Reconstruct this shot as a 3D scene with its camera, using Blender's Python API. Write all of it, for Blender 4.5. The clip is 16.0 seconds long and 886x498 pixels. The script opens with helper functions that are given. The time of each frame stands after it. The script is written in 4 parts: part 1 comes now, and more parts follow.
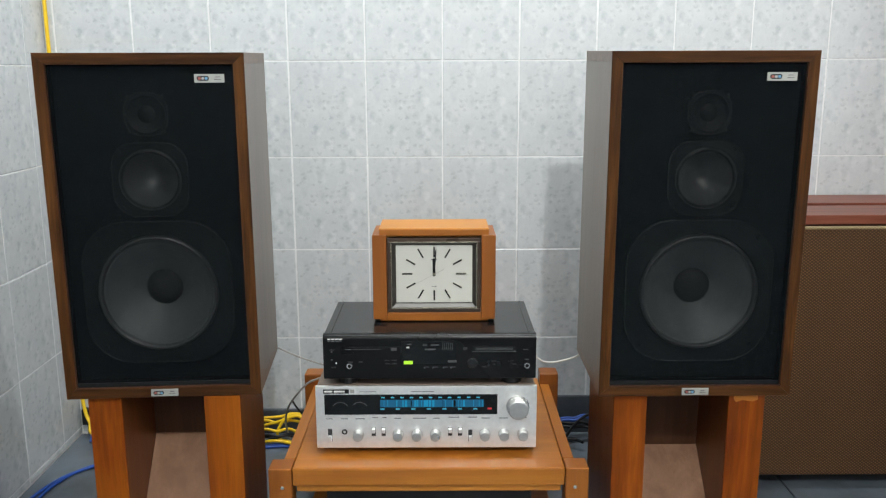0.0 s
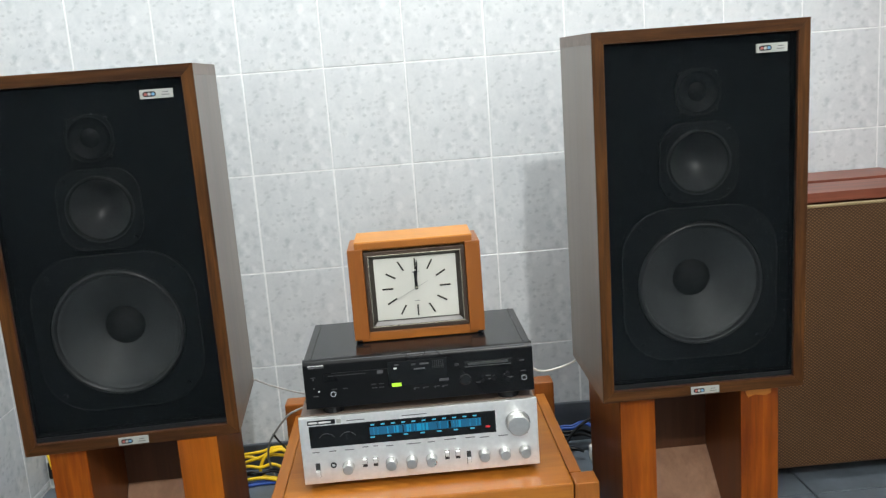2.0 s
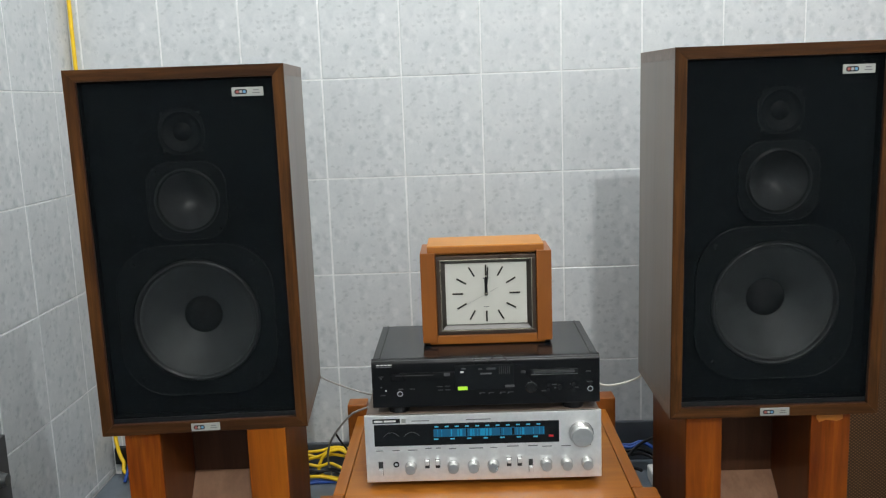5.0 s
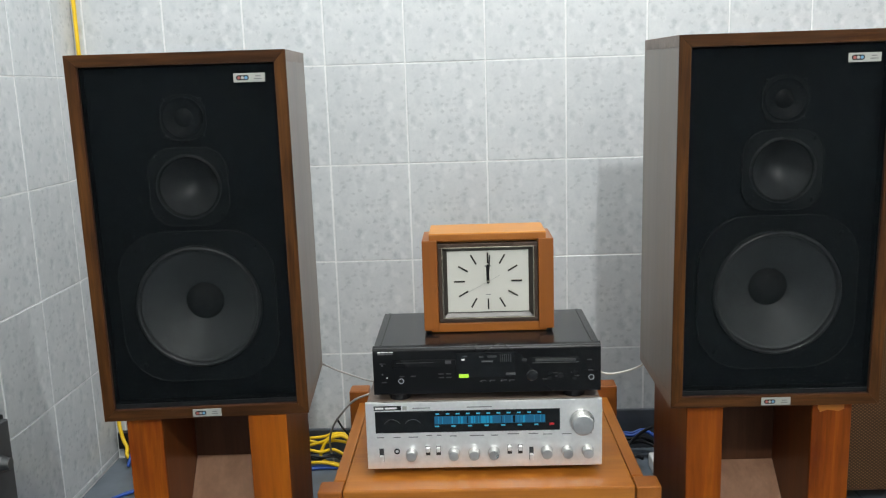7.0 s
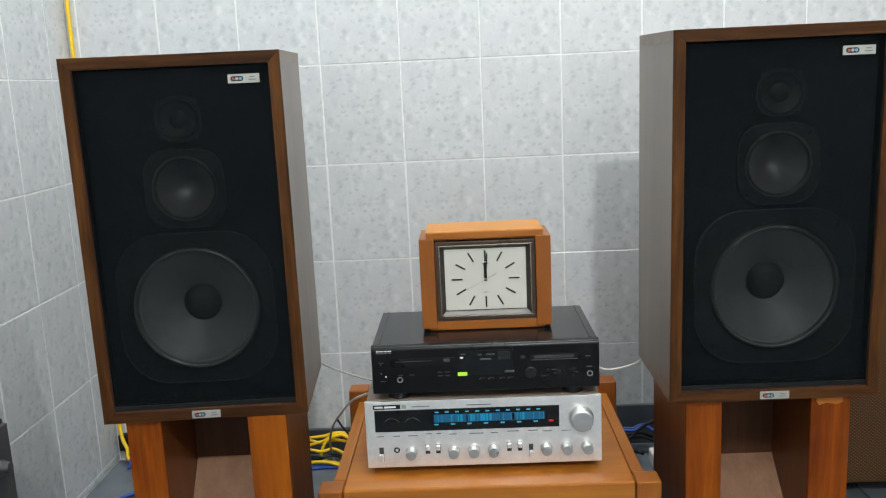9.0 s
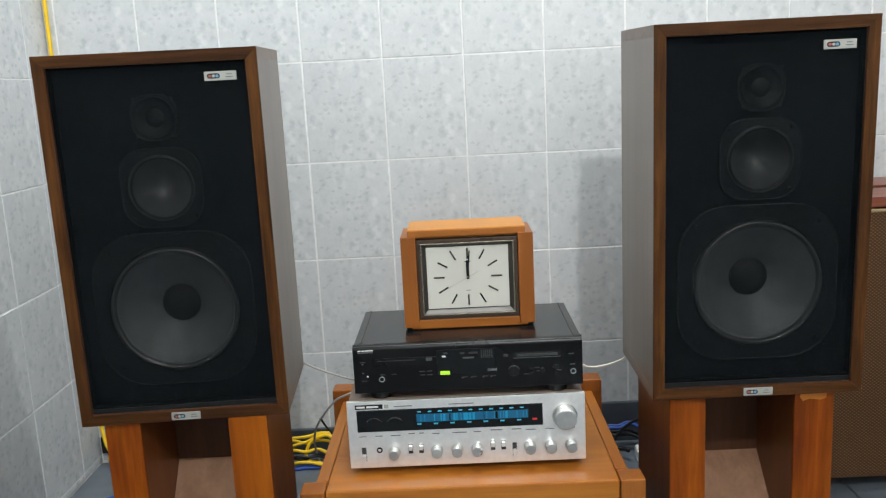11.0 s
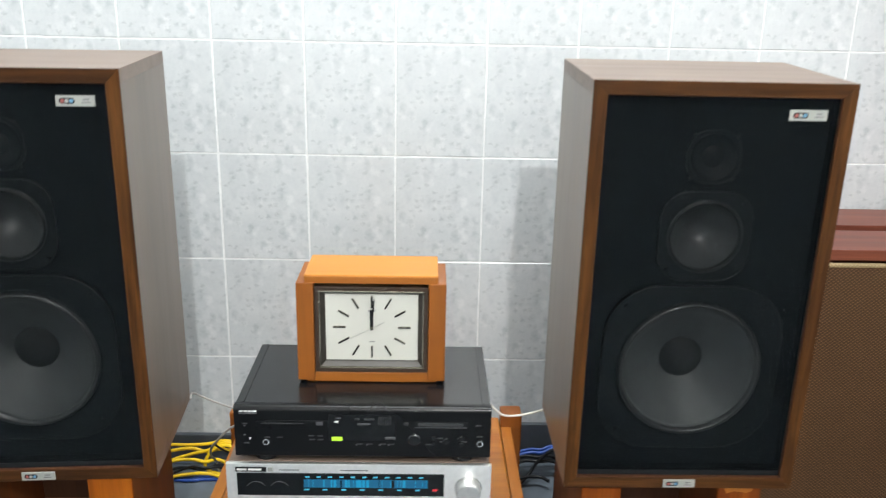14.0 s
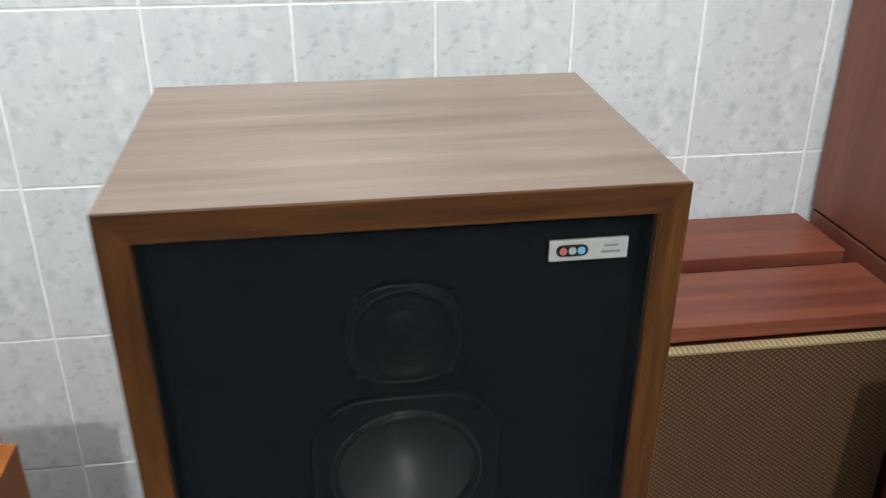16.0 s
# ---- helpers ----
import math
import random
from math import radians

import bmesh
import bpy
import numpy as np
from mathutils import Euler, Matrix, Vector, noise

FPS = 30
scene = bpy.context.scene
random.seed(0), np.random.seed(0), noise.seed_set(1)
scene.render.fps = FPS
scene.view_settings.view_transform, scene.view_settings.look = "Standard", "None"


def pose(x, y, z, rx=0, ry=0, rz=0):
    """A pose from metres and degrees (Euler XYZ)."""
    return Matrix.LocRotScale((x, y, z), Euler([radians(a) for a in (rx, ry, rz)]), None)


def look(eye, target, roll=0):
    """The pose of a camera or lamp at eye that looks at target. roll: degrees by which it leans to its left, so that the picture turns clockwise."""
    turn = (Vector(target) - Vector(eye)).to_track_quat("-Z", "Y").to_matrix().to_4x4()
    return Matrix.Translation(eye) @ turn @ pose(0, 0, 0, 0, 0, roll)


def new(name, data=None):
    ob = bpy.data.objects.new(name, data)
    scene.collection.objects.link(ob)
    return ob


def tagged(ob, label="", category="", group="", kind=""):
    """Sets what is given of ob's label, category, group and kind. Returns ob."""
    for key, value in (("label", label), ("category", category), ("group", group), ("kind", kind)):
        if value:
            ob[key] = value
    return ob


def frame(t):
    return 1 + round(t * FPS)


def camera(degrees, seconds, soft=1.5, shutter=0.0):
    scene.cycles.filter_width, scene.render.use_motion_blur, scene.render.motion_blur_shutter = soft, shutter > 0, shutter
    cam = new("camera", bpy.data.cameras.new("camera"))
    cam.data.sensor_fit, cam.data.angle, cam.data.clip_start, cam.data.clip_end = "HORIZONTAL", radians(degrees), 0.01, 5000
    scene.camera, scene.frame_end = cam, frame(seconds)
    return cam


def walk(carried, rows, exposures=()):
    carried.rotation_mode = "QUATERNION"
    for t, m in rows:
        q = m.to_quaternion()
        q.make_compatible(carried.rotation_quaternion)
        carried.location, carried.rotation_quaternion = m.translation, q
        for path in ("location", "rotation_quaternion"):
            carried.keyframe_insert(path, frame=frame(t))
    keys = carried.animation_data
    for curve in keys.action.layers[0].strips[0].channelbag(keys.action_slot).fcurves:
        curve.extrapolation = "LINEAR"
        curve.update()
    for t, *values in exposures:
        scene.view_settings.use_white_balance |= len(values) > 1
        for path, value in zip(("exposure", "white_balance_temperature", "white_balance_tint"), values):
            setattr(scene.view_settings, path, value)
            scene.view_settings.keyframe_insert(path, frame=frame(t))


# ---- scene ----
cam = camera(54.8, 16.0, soft=1.2, shutter=0.4)
PATH = [
    (0, (0.039, 0.368, 1.005), (0.04, 2.325, 0.594), -0.2),
    (0.5, (0.041, 0.437, 1.01), (0.042, 2.394, 0.599), -0.9),
    (1, (0.02, 0.489, 1.007), (0.022, 2.444, 0.586), -2),
    (1.5, (0.033, 0.513, 1.008), (0.047, 2.469, 0.59), -3.1),
    (2, (0.015, 0.483, 0.979), (0.092, 2.444, 0.591), -4.3),
    (2.5, (0.003, 0.469, 0.978), (0.181, 2.427, 0.612), -3.5),
    (3, (0.003, 0.47, 0.983), (0.163, 2.43, 0.618), -3.5),
    (3.5, (0.006, 0.45, 0.974), (0.183, 2.411, 0.623), -2.6),
    (4, (-0.003, 0.434, 0.967), (0.15, 2.399, 0.627), -1.9),
    (4.5, (-0.013, 0.441, 0.963), (-0.018, 2.412, 0.627), -2.4),
    (5, (-0.023, 0.46, 0.961), (-0.067, 2.43, 0.623), -2.1),
    (7.5, (-0.015, 0.463, 0.963), (-0.074, 2.427, 0.592), -1.9),
    (8, (-0.014, 0.46, 0.965), (-0.075, 2.425, 0.594), -2),
    (8.5, (-0.013, 0.462, 0.963), (-0.072, 2.426, 0.59), -2.3),
    (10.8, (-0.01, 0.472, 0.967), (-0.057, 2.436, 0.59), -3.2),
    (11, (0.004, 0.477, 0.96), (-0.03, 2.44, 0.58), -2.9),
    (11.5, (0.005, 0.454, 0.973), (0.014, 2.416, 0.582), -2.3),
    (12, (-0.018, 0.428, 0.97), (0.046, 2.389, 0.579), -1.2),
    (12.5, (-0.021, 0.437, 0.987), (0.055, 2.395, 0.587), -1.3),
    (13, (-0.004, 0.482, 1.004), (0.073, 2.433, 0.57), -1.2),
    (13.2, (0.016, 0.528, 1.019), (0.076, 2.468, 0.535), -0.3),
    (13.5, (0.039, 0.637, 1.02), (0.097, 2.567, 0.498), 0.2),
    (13.8, (0.086, 0.718, 1.082), (0.128, 2.638, 0.524), 0.7),
    (14, (0.111, 0.727, 1.16), (0.152, 2.634, 0.561), 1.2),
    (14.2, (0.161, 0.712, 1.272), (0.19, 2.575, 0.545), 0.8),
    (14.5, (0.21, 0.709, 1.316), (0.289, 2.544, 0.523), 0.4),
    (14.8, (0.273, 0.806, 1.297), (0.361, 2.621, 0.461), -0.3),
    (15, (0.306, 0.948, 1.281), (0.489, 2.749, 0.429), 0.2),
    (15.2, (0.34, 1.074, 1.277), (0.608, 2.871, 0.441), 1.6),
    (15.5, (0.375, 1.258, 1.271), (0.685, 3.039, 0.416), 1.7),
    (15.6, (0.4, 1.289, 1.268), (0.687, 3.072, 0.408), 1.9),
    (16, (0.475, 1.426, 1.232), (0.734, 3.209, 0.365), 0.1),
]
EXPOSURES = [(0, -0.27), (0.5, -0.31), (1, -0.01), (1.5, -0.07), (2, -0.07), (2.5, -0.02), (3, -0.04), (3.5, -0.31), (4, -0.29), (4.5, -0.44), (5, -0.49), (7.5, -0.29), (8.5, -0.31), (11, -0.29), (11.5, 0.23), (12, 0.23), (12.5, 0.08), (13, 0.08), (13.5, 0.16), (14, 0.15), (14.5, 0.20), (15, -0.14), (15.5, -0.21), (16, -0.23)]
walk(cam, [(t, look(eye, target, roll)) for t, eye, target, roll in PATH], EXPOSURES)

# ---- world and light: one compact ceiling lamp behind the viewer in a closed tiled room ----
world = bpy.data.worlds.new("world")
world.use_nodes = True
world.node_tree.nodes["Background"].inputs[0].default_value = (0.6, 0.7, 0.8, 1)
world.node_tree.nodes["Background"].inputs[1].default_value = 0.02
scene.world = world

LAMP = (0.44, -1.10, 2.995)
bulb_light = bpy.data.lights.new("ceiling_bulb_light", "POINT")
bulb_light.energy, bulb_light.shadow_soft_size, bulb_light.color = 264, 0.05, (0.985, 1.0, 0.975)
new("ceiling_bulb_light", bulb_light).location = LAMP
TUBE = (0.16, 1.86, 2.995)
tube_light = bpy.data.lights.new("tube_light", "AREA")
tube_light.shape, tube_light.size, tube_light.size_y, tube_light.energy, tube_light.color = "RECTANGLE", 1.2, 0.05, 54, (0.965, 1.0, 0.99)
new("tube_light", tube_light).location = TUBE


# ---- materials ----
def rgb(c):
    return (*c, 1.0)


class Nodes:
    """A small builder for node materials."""

    def __init__(self, name, rough=0.5, metal=0.0, spec=0.5, coat=0.0):
        self.mat = bpy.data.materials.new(name)
        self.mat.use_nodes = True
        self.tree = self.mat.node_tree
        self.bsdf = self.tree.nodes["Principled BSDF"]
        self.bsdf.inputs["Roughness"].default_value = rough
        self.bsdf.inputs["Metallic"].default_value = metal
        self.bsdf.inputs["Specular IOR Level"].default_value = spec
        self.bsdf.inputs["Coat Weight"].default_value = coat
        self.bsdf.inputs["Coat Roughness"].default_value = 0.15

    def add(self, kind, **inputs):
        n = self.tree.nodes.new(kind)
        for key, value in inputs.items():
            n.inputs[key.replace("_", " ")].default_value = value
        return n

    def link(self, a, b):
        self.tree.links.new(a, b)

    def coords(self, scale, spread=0.0):
        """Object coordinates, stretched, and shifted for each object by chance."""
        tc = self.add("ShaderNodeTexCoord")
        mp = self.add("ShaderNodeMapping")
        mp.inputs["Scale"].default_value = scale
        self.link(tc.outputs["Object"], mp.inputs["Vector"])
        if spread:
            info = self.add("ShaderNodeObjectInfo")
            mul = self.add("ShaderNodeVectorMath")
            mul.operation = "SCALE"
            mul.inputs[0].default_value = (spread, spread * 0.73, spread * 1.31)
            self.link(info.outputs["Random"], mul.inputs["Scale"])
            self.link(mul.outputs[0], mp.inputs["Location"])
        return mp.outputs["Vector"]

    def noise(self, vec, scale, detail=3.0, rough=0.55, distort=0.0):
        n = self.add("ShaderNodeTexNoise", Scale=scale, Detail=detail, Roughness=rough, Distortion=distort)
        self.link(vec, n.inputs["Vector"])
        return n.outputs["Fac"]

    def ramp(self, fac, stops):
        n = self.add("ShaderNodeValToRGB")
        el = n.color_ramp.elements
        while len(el) < len(stops):
            el.new(0.5)
        for e, (p, c) in zip(el, stops):
            e.position, e.color = p, rgb(c)
        self.link(fac, n.inputs["Fac"])
        return n.outputs["Color"]

    def mix(self, fac, a, b, mode="MIX"):
        n = self.add("ShaderNodeMix")
        n.data_type, n.blend_type = "RGBA", mode
        for sock, v in ((n.inputs["Factor"], fac), (n.inputs[6], a), (n.inputs[7], b)):
            if isinstance(v, (int, float)):
                sock.default_value = v
            elif isinstance(v, tuple):
                sock.default_value = rgb(v)
            else:
                self.link(v, sock)
        return n.outputs[2]

    def color(self, c):
        if isinstance(c, tuple):
            self.bsdf.inputs["Base Color"].default_value = rgb(c)
        else:
            self.link(c, self.bsdf.inputs["Base Color"])

    def roughness(self, fac, low, high):
        n = self.add("ShaderNodeMapRange")
        n.inputs["To Min"].default_value, n.inputs["To Max"].default_value = low, high
        self.link(fac, n.inputs["Value"])
        self.link(n.outputs["Result"], self.bsdf.inputs["Roughness"])

    def bump(self, height, strength=0.2, distance=0.001):
        n = self.add("ShaderNodeBump", Strength=strength, Distance=distance)
        self.link(height, n.inputs["Height"])
        self.link(n.outputs["Normal"], self.bsdf.inputs["Normal"])


def plain(name, c, rough=0.5, metal=0.0, wear=0.12, scale=40.0, spec=0.5, coat=0.0, bump=0.1):
    """A painted, plastic or metal surface with slight mottling and fine relief."""
    m = Nodes(name, rough, metal, spec, coat)
    v = m.coords((1, 1, 1), 7.0)
    f = m.noise(v, scale, 4.0)
    m.color(m.ramp(f, [(0.3, tuple(x * (1 - wear) for x in c)), (0.7, tuple(min(1, x * (1 + wear)) for x in c))]))
    m.roughness(m.noise(v, scale * 0.3, 3.0), max(0.03, rough - 0.08), min(1, rough + 0.08))
    m.bump(m.noise(v, scale * 12, 2.0), bump, 0.0004)
    return m.mat


def wood(name, dark, mid, light, axis, rough=0.4, coat=0.0, spec=0.5, figure=1.0, streak=0.45):
    """Lacquered or veneered wood with its grain along an axis."""
    m = Nodes(name, rough, 0.0, spec, coat)
    stretch = [14.0, 14.0, 14.0]
    stretch["xyz".index(axis)] = 0.9
    v = m.coords(stretch, 9.0)
    broad = m.noise(v, 1.1 * figure, 4.0, 0.6, 0.6)
    fine = m.noise(v, 9.0, 5.0, 0.7, 0.2)
    base = m.ramp(broad, [(0.28, dark), (0.5, mid), (0.72, light)])
    base = m.mix(m.ramp(fine, [(0.35, (streak, streak, streak)), (0.62, (0, 0, 0))]), base, tuple(0.55 * x for x in dark))
    cloud = m.noise(m.coords((1, 1, 1), 5.0), 5.0, 2.0)
    base = m.mix(m.ramp(cloud, [(0.35, (0, 0, 0)), (0.75, (0.35, 0.35, 0.35))]), base, light)
    m.color(base)
    m.roughness(fine, rough - 0.06, rough + 0.1)
    m.bump(fine, 0.12, 0.0006)
    return m.mat


def tile_material(name):
    """Glazed wall tile with one print that all tiles share: pale blue-grey, small dark flecks, whitish pebbles."""
    m = Nodes(name, 0.20, 0.0, 0.75)
    v = m.coords((1, 1, 1))
    cloud = m.noise(v, 22.0, 5.0, 0.62, 0.4)
    base = m.ramp(cloud, [(0.24, (0.505, 0.532, 0.553)), (0.44, (0.558, 0.584, 0.600)), (0.64, (0.600, 0.622, 0.634)), (0.78, (0.648, 0.660, 0.666))])
    grain = m.noise(v, 110.0, 3.0, 0.6)
    base = m.mix(m.ramp(grain, [(0.45, (0, 0, 0)), (0.72, (0.30, 0.30, 0.30))]), base, (0.451, 0.483, 0.506))

    def flecks(scale, warp_by, near, gone, share, strength, squash):
        wn = m.add("ShaderNodeTexNoise", Scale=scale * 1.7, Detail=2.0)
        m.link(v, wn.inputs["Vector"])
        warp = m.add("ShaderNodeVectorMath")
        warp.operation = "MULTIPLY_ADD"
        m.link(wn.outputs["Color"], warp.inputs[0])
        warp.inputs[1].default_value = (warp_by, warp_by, warp_by)
        m.link(v, warp.inputs[2])
        mp = m.add("ShaderNodeMapping")
        mp.inputs["Scale"].default_value = squash
        m.link(warp.outputs[0], mp.inputs["Vector"])
        vo = m.add("ShaderNodeTexVoronoi", Scale=scale)
        m.link(mp.outputs["Vector"], vo.inputs["Vector"])
        spot = m.ramp(vo.outputs["Distance"], [(near, (strength, strength, strength)), (gone, (0, 0, 0))])
        rare = m.ramp(vo.outputs["Color"], [(share, (0, 0, 0)), (share + 0.06, (1, 1, 1))])
        return m.mix(1.0, spot, rare, "MULTIPLY")

    base = m.mix(flecks(34.0, 0.030, 0.14, 0.42, 0.50, 0.62, (1, 1, 0.75)), base, (0.690, 0.704, 0.710))
    base = m.mix(flecks(24.0, 0.034, 0.08, 0.36, 0.55, 0.50, (1, 1, 0.70)), base, (0.395, 0.432, 0.470))
    base = m.mix(flecks(38.0, 0.030, 0.08, 0.46, 0.50, 0.48, (1, 1, 0.62)), base, (0.335, 0.372, 0.400))
    base = m.mix(flecks(72.0, 0.016, 0.12, 0.42, 0.50, 0.50, (0.7, 1, 1)), base, (0.330, 0.360, 0.380))
    hue = m.add("ShaderNodeObjectInfo")
    base = m.mix(m.ramp(hue.outputs["Random"], [(0.0, (0, 0, 0)), (1.0, (0.10, 0.10, 0.10))]), base, (0.506, 0.515, 0.524))
    m.color(base)
    m.roughness(cloud, 0.16, 0.30)
    m.bump(m.noise(v, 7.0, 2.0), 0.05, 0.002)
    return m.mat


def weave(name, a, b, size, rough=0.85, bump=0.5):
    """Woven grille cloth: a fine diagonal checker of two yarns."""
    m = Nodes(name, rough, 0.0, 0.3)
    v = m.coords((1, 1, 1))
    cells = []
    for ang in (0.9, -0.9):
        rot = m.add("ShaderNodeVectorRotate", Angle=ang)
        rot.rotation_type = "Y_AXIS"
        m.link(v, rot.inputs["Vector"])
        w = m.add("ShaderNodeTexWave", Scale=1.0 / size, Distortion=0.8, Detail=1.0)
        w.bands_direction = "X"
        m.link(rot.outputs[0], w.inputs["Vector"])
        cells.append(w.outputs["Fac"])
    both = m.mix(1.0, cells[0], cells[1], "MULTIPLY")
    base = m.mix(both, a, b)
    cloud = m.noise(v, 6.0, 3.0)
    base = m.mix(m.ramp(cloud, [(0.3, (0, 0, 0)), (0.8, (0.3, 0.3, 0.3))]), base, a)
    m.color(base)
    m.bump(both, bump, 0.0008)
    return m.mat


def glow(name, c, strength):
    m = Nodes(name, 0.4)
    m.color(tuple(0.12 * x for x in c))
    m.bsdf.inputs["Emission Color"].default_value = rgb(c)
    m.bsdf.inputs["Emission Strength"].default_value = strength
    return m.mat


TILE = tile_material("wall_tile_glaze")
GROUT = plain("white_grout", (0.72, 0.73, 0.73), 0.85, wear=0.08, scale=60)
FLOOR_TILE = plain("slate_floor_tile", (0.105, 0.125, 0.148), 0.32, wear=0.3, scale=9, bump=0.25)
FLOOR_JOINT = plain("dark_joint", (0.05, 0.055, 0.06), 0.8)
SKIRT = plain("dark_skirting_tile", (0.06, 0.068, 0.08), 0.3, wear=0.25, scale=12)
PAINT = plain("ceiling_paint", (0.8, 0.8, 0.79), 0.9, wear=0.03, scale=4)
# One veneer, shading in its colours: tops pale as if lit, sides darker.
WALNUT_LIT_X = wood("walnut_veneer_lit_x", (0.122, 0.082, 0.062), (0.185, 0.131, 0.101), (0.245, 0.184, 0.147), "x", 0.40, spec=0.5, figure=2.2, streak=0.45)
WALNUT_SHADED_Z = wood("walnut_veneer_shaded_z", (0.084, 0.055, 0.037), (0.124, 0.084, 0.058), (0.166, 0.118, 0.085), "z", 0.34, 0.15, 0.8)
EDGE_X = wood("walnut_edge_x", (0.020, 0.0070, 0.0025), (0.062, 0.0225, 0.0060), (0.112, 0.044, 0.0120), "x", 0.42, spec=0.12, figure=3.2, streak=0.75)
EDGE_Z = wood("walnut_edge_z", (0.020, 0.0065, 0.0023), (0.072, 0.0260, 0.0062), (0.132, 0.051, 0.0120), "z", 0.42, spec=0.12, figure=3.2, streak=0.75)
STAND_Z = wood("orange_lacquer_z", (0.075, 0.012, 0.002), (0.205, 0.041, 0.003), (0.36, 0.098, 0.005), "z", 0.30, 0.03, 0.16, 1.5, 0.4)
# Same lacquer as the fronts, darkened for the shade on the cheeks' sides.
STAND_SIDE_SHADED = wood("orange_lacquer_side_shaded", (0.075, 0.020, 0.006), (0.135, 0.037, 0.009), (0.19, 0.056, 0.014), "z", 0.32, 0.06, 0.3)
# The shadow inside the stand's throat is put into this colour.
STAND_SHADE = wood("dark_shaded_inside", (0.038, 0.013, 0.006), (0.064, 0.024, 0.010), (0.088, 0.035, 0.016), "z", 0.5, spec=0.2)
STAND_IN = wood("bare_ramp_wood", (0.165, 0.079, 0.043), (0.235, 0.121, 0.069), (0.285, 0.158, 0.095), "z", 0.55, spec=0.3, streak=0.25)
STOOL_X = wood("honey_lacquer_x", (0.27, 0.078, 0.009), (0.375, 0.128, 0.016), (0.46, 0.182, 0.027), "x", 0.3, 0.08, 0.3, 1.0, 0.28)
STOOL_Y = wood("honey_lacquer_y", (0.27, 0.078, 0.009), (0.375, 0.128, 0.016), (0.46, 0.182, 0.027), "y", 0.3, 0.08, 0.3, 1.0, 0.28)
# Legs: the tabletop's lacquer with the shade of upright faces in its colour.
STOOL_SHADED_Z = wood("honey_lacquer_shaded_z", (0.16, 0.045, 0.007), (0.25, 0.075, 0.010), (0.33, 0.112, 0.018), "z", 0.3, 0.08, 0.3, 0.6, 0.25)
# One clock wood, three tones: top light and front shade coloured in.
CLOCK_LIT_X = wood("clock_wood_lit_x", (0.40, 0.150, 0.018), (0.50, 0.200, 0.026), (0.56, 0.240, 0.038), "x", 0.4, 0.06, 0.3, 0.4, 0.12)
CLOCK_SHADED_Z = wood("clock_wood_shaded_z", (0.18, 0.052, 0.006), (0.26, 0.078, 0.009), (0.32, 0.104, 0.014), "z", 0.4, 0.06, 0.3, 0.4, 0.15)
CLOCK_SHADED_X = wood("clock_wood_shaded_x", (0.23, 0.070, 0.009), (0.31, 0.098, 0.012), (0.37, 0.128, 0.019), "x", 0.4, 0.06, 0.3, 0.6, 0.15)
MAHOG_X = wood("red_mahogany_x", (0.090, 0.022, 0.013), (0.150, 0.040, 0.023), (0.215, 0.064, 0.037), "x", 0.36, spec=0.35, figure=1.5)
MAHOG_Z = wood("red_mahogany_z", (0.105, 0.030, 0.018), (0.150, 0.044, 0.026), (0.195, 0.062, 0.036), "z", 0.35, figure=0.6)
BAFFLE = plain("black_baffle", (0.0075, 0.0105, 0.0125), 0.8, wear=0.2, spec=0.15)
CONE = plain("paper_cone", (0.066, 0.073, 0.076), 0.52, wear=0.16, scale=30, spec=0.6)
RUBBER = plain("black_rubber", (0.036, 0.039, 0.041), 0.30, wear=0.2, spec=0.7)
GLOSSCONE = plain("grey_mid_cone", (0.038, 0.042, 0.045), 0.42, wear=0.14, spec=0.9)
MIDRIM = plain("mid_surround", (0.010, 0.011, 0.012), 0.3, wear=0.2)
DUST = plain("dust_cap_felt", (0.020, 0.022, 0.024), 0.65, spec=0.3)
FLANGE = plain("flange_edge", (0.0085, 0.0100, 0.0110), 0.38, wear=0.2, spec=0.4)
BASKET = plain("black_basket", (0.0075, 0.0105, 0.0125), 0.5, wear=0.12, spec=0.25)
CHROME = plain("bright_metal", (0.62, 0.62, 0.61), 0.25, 1.0, wear=0.06)
BRUSHED = plain("brushed_aluminium", (0.84, 0.84, 0.83), 0.36, 0.8, wear=0.05, scale=120)
KNOB = plain("turned_aluminium", (0.60, 0.60, 0.59), 0.30, 1.0, wear=0.06, scale=120)
PLATE = plain("silver_badge_plate", (0.40, 0.40, 0.37), 0.4, 0.4, wear=0.05)
BLACK = plain("black_plastic", (0.007, 0.0075, 0.009), 0.4, wear=0.2, spec=0.25)
BLACKMETAL = plain("black_painted_metal", (0.005, 0.0058, 0.007), 0.2, wear=0.08, scale=12, spec=0.45, bump=0.02)
DECKBLACK = plain("glossy_black_panel", (0.003, 0.0034, 0.0042), 0.28, wear=0.1, scale=12, spec=0.22, bump=0.02)
SMOKED = plain("smoked_window", (0.004, 0.005, 0.006), 0.12, wear=0.1, spec=0.3)
DARKGREY = plain("dark_grey_print", (0.028, 0.029, 0.031), 0.5)
DIMGREY = plain("dim_grey_print", (0.065, 0.066, 0.070), 0.5)
MIDGREY = plain("grey_print", (0.15, 0.15, 0.155), 0.5)
WHITE = plain("white_print", (0.78, 0.78, 0.76), 0.5, wear=0.04)
DIAL = plain("cream_dial", (0.60, 0.595, 0.54), 0.55, wear=0.03, scale=14)
BEZEL = plain("dark_bronze_bezel", (0.050, 0.030, 0.020), 0.3, 0.3)
BRASS = plain("aged_brass", (0.36, 0.33, 0.26), 0.25, 1.0)
INSET = plain("grey_brown_inset", (0.036, 0.031, 0.026), 0.35, 0.2)
RED = plain("red_enamel", (0.36, 0.09, 0.075), 0.4)
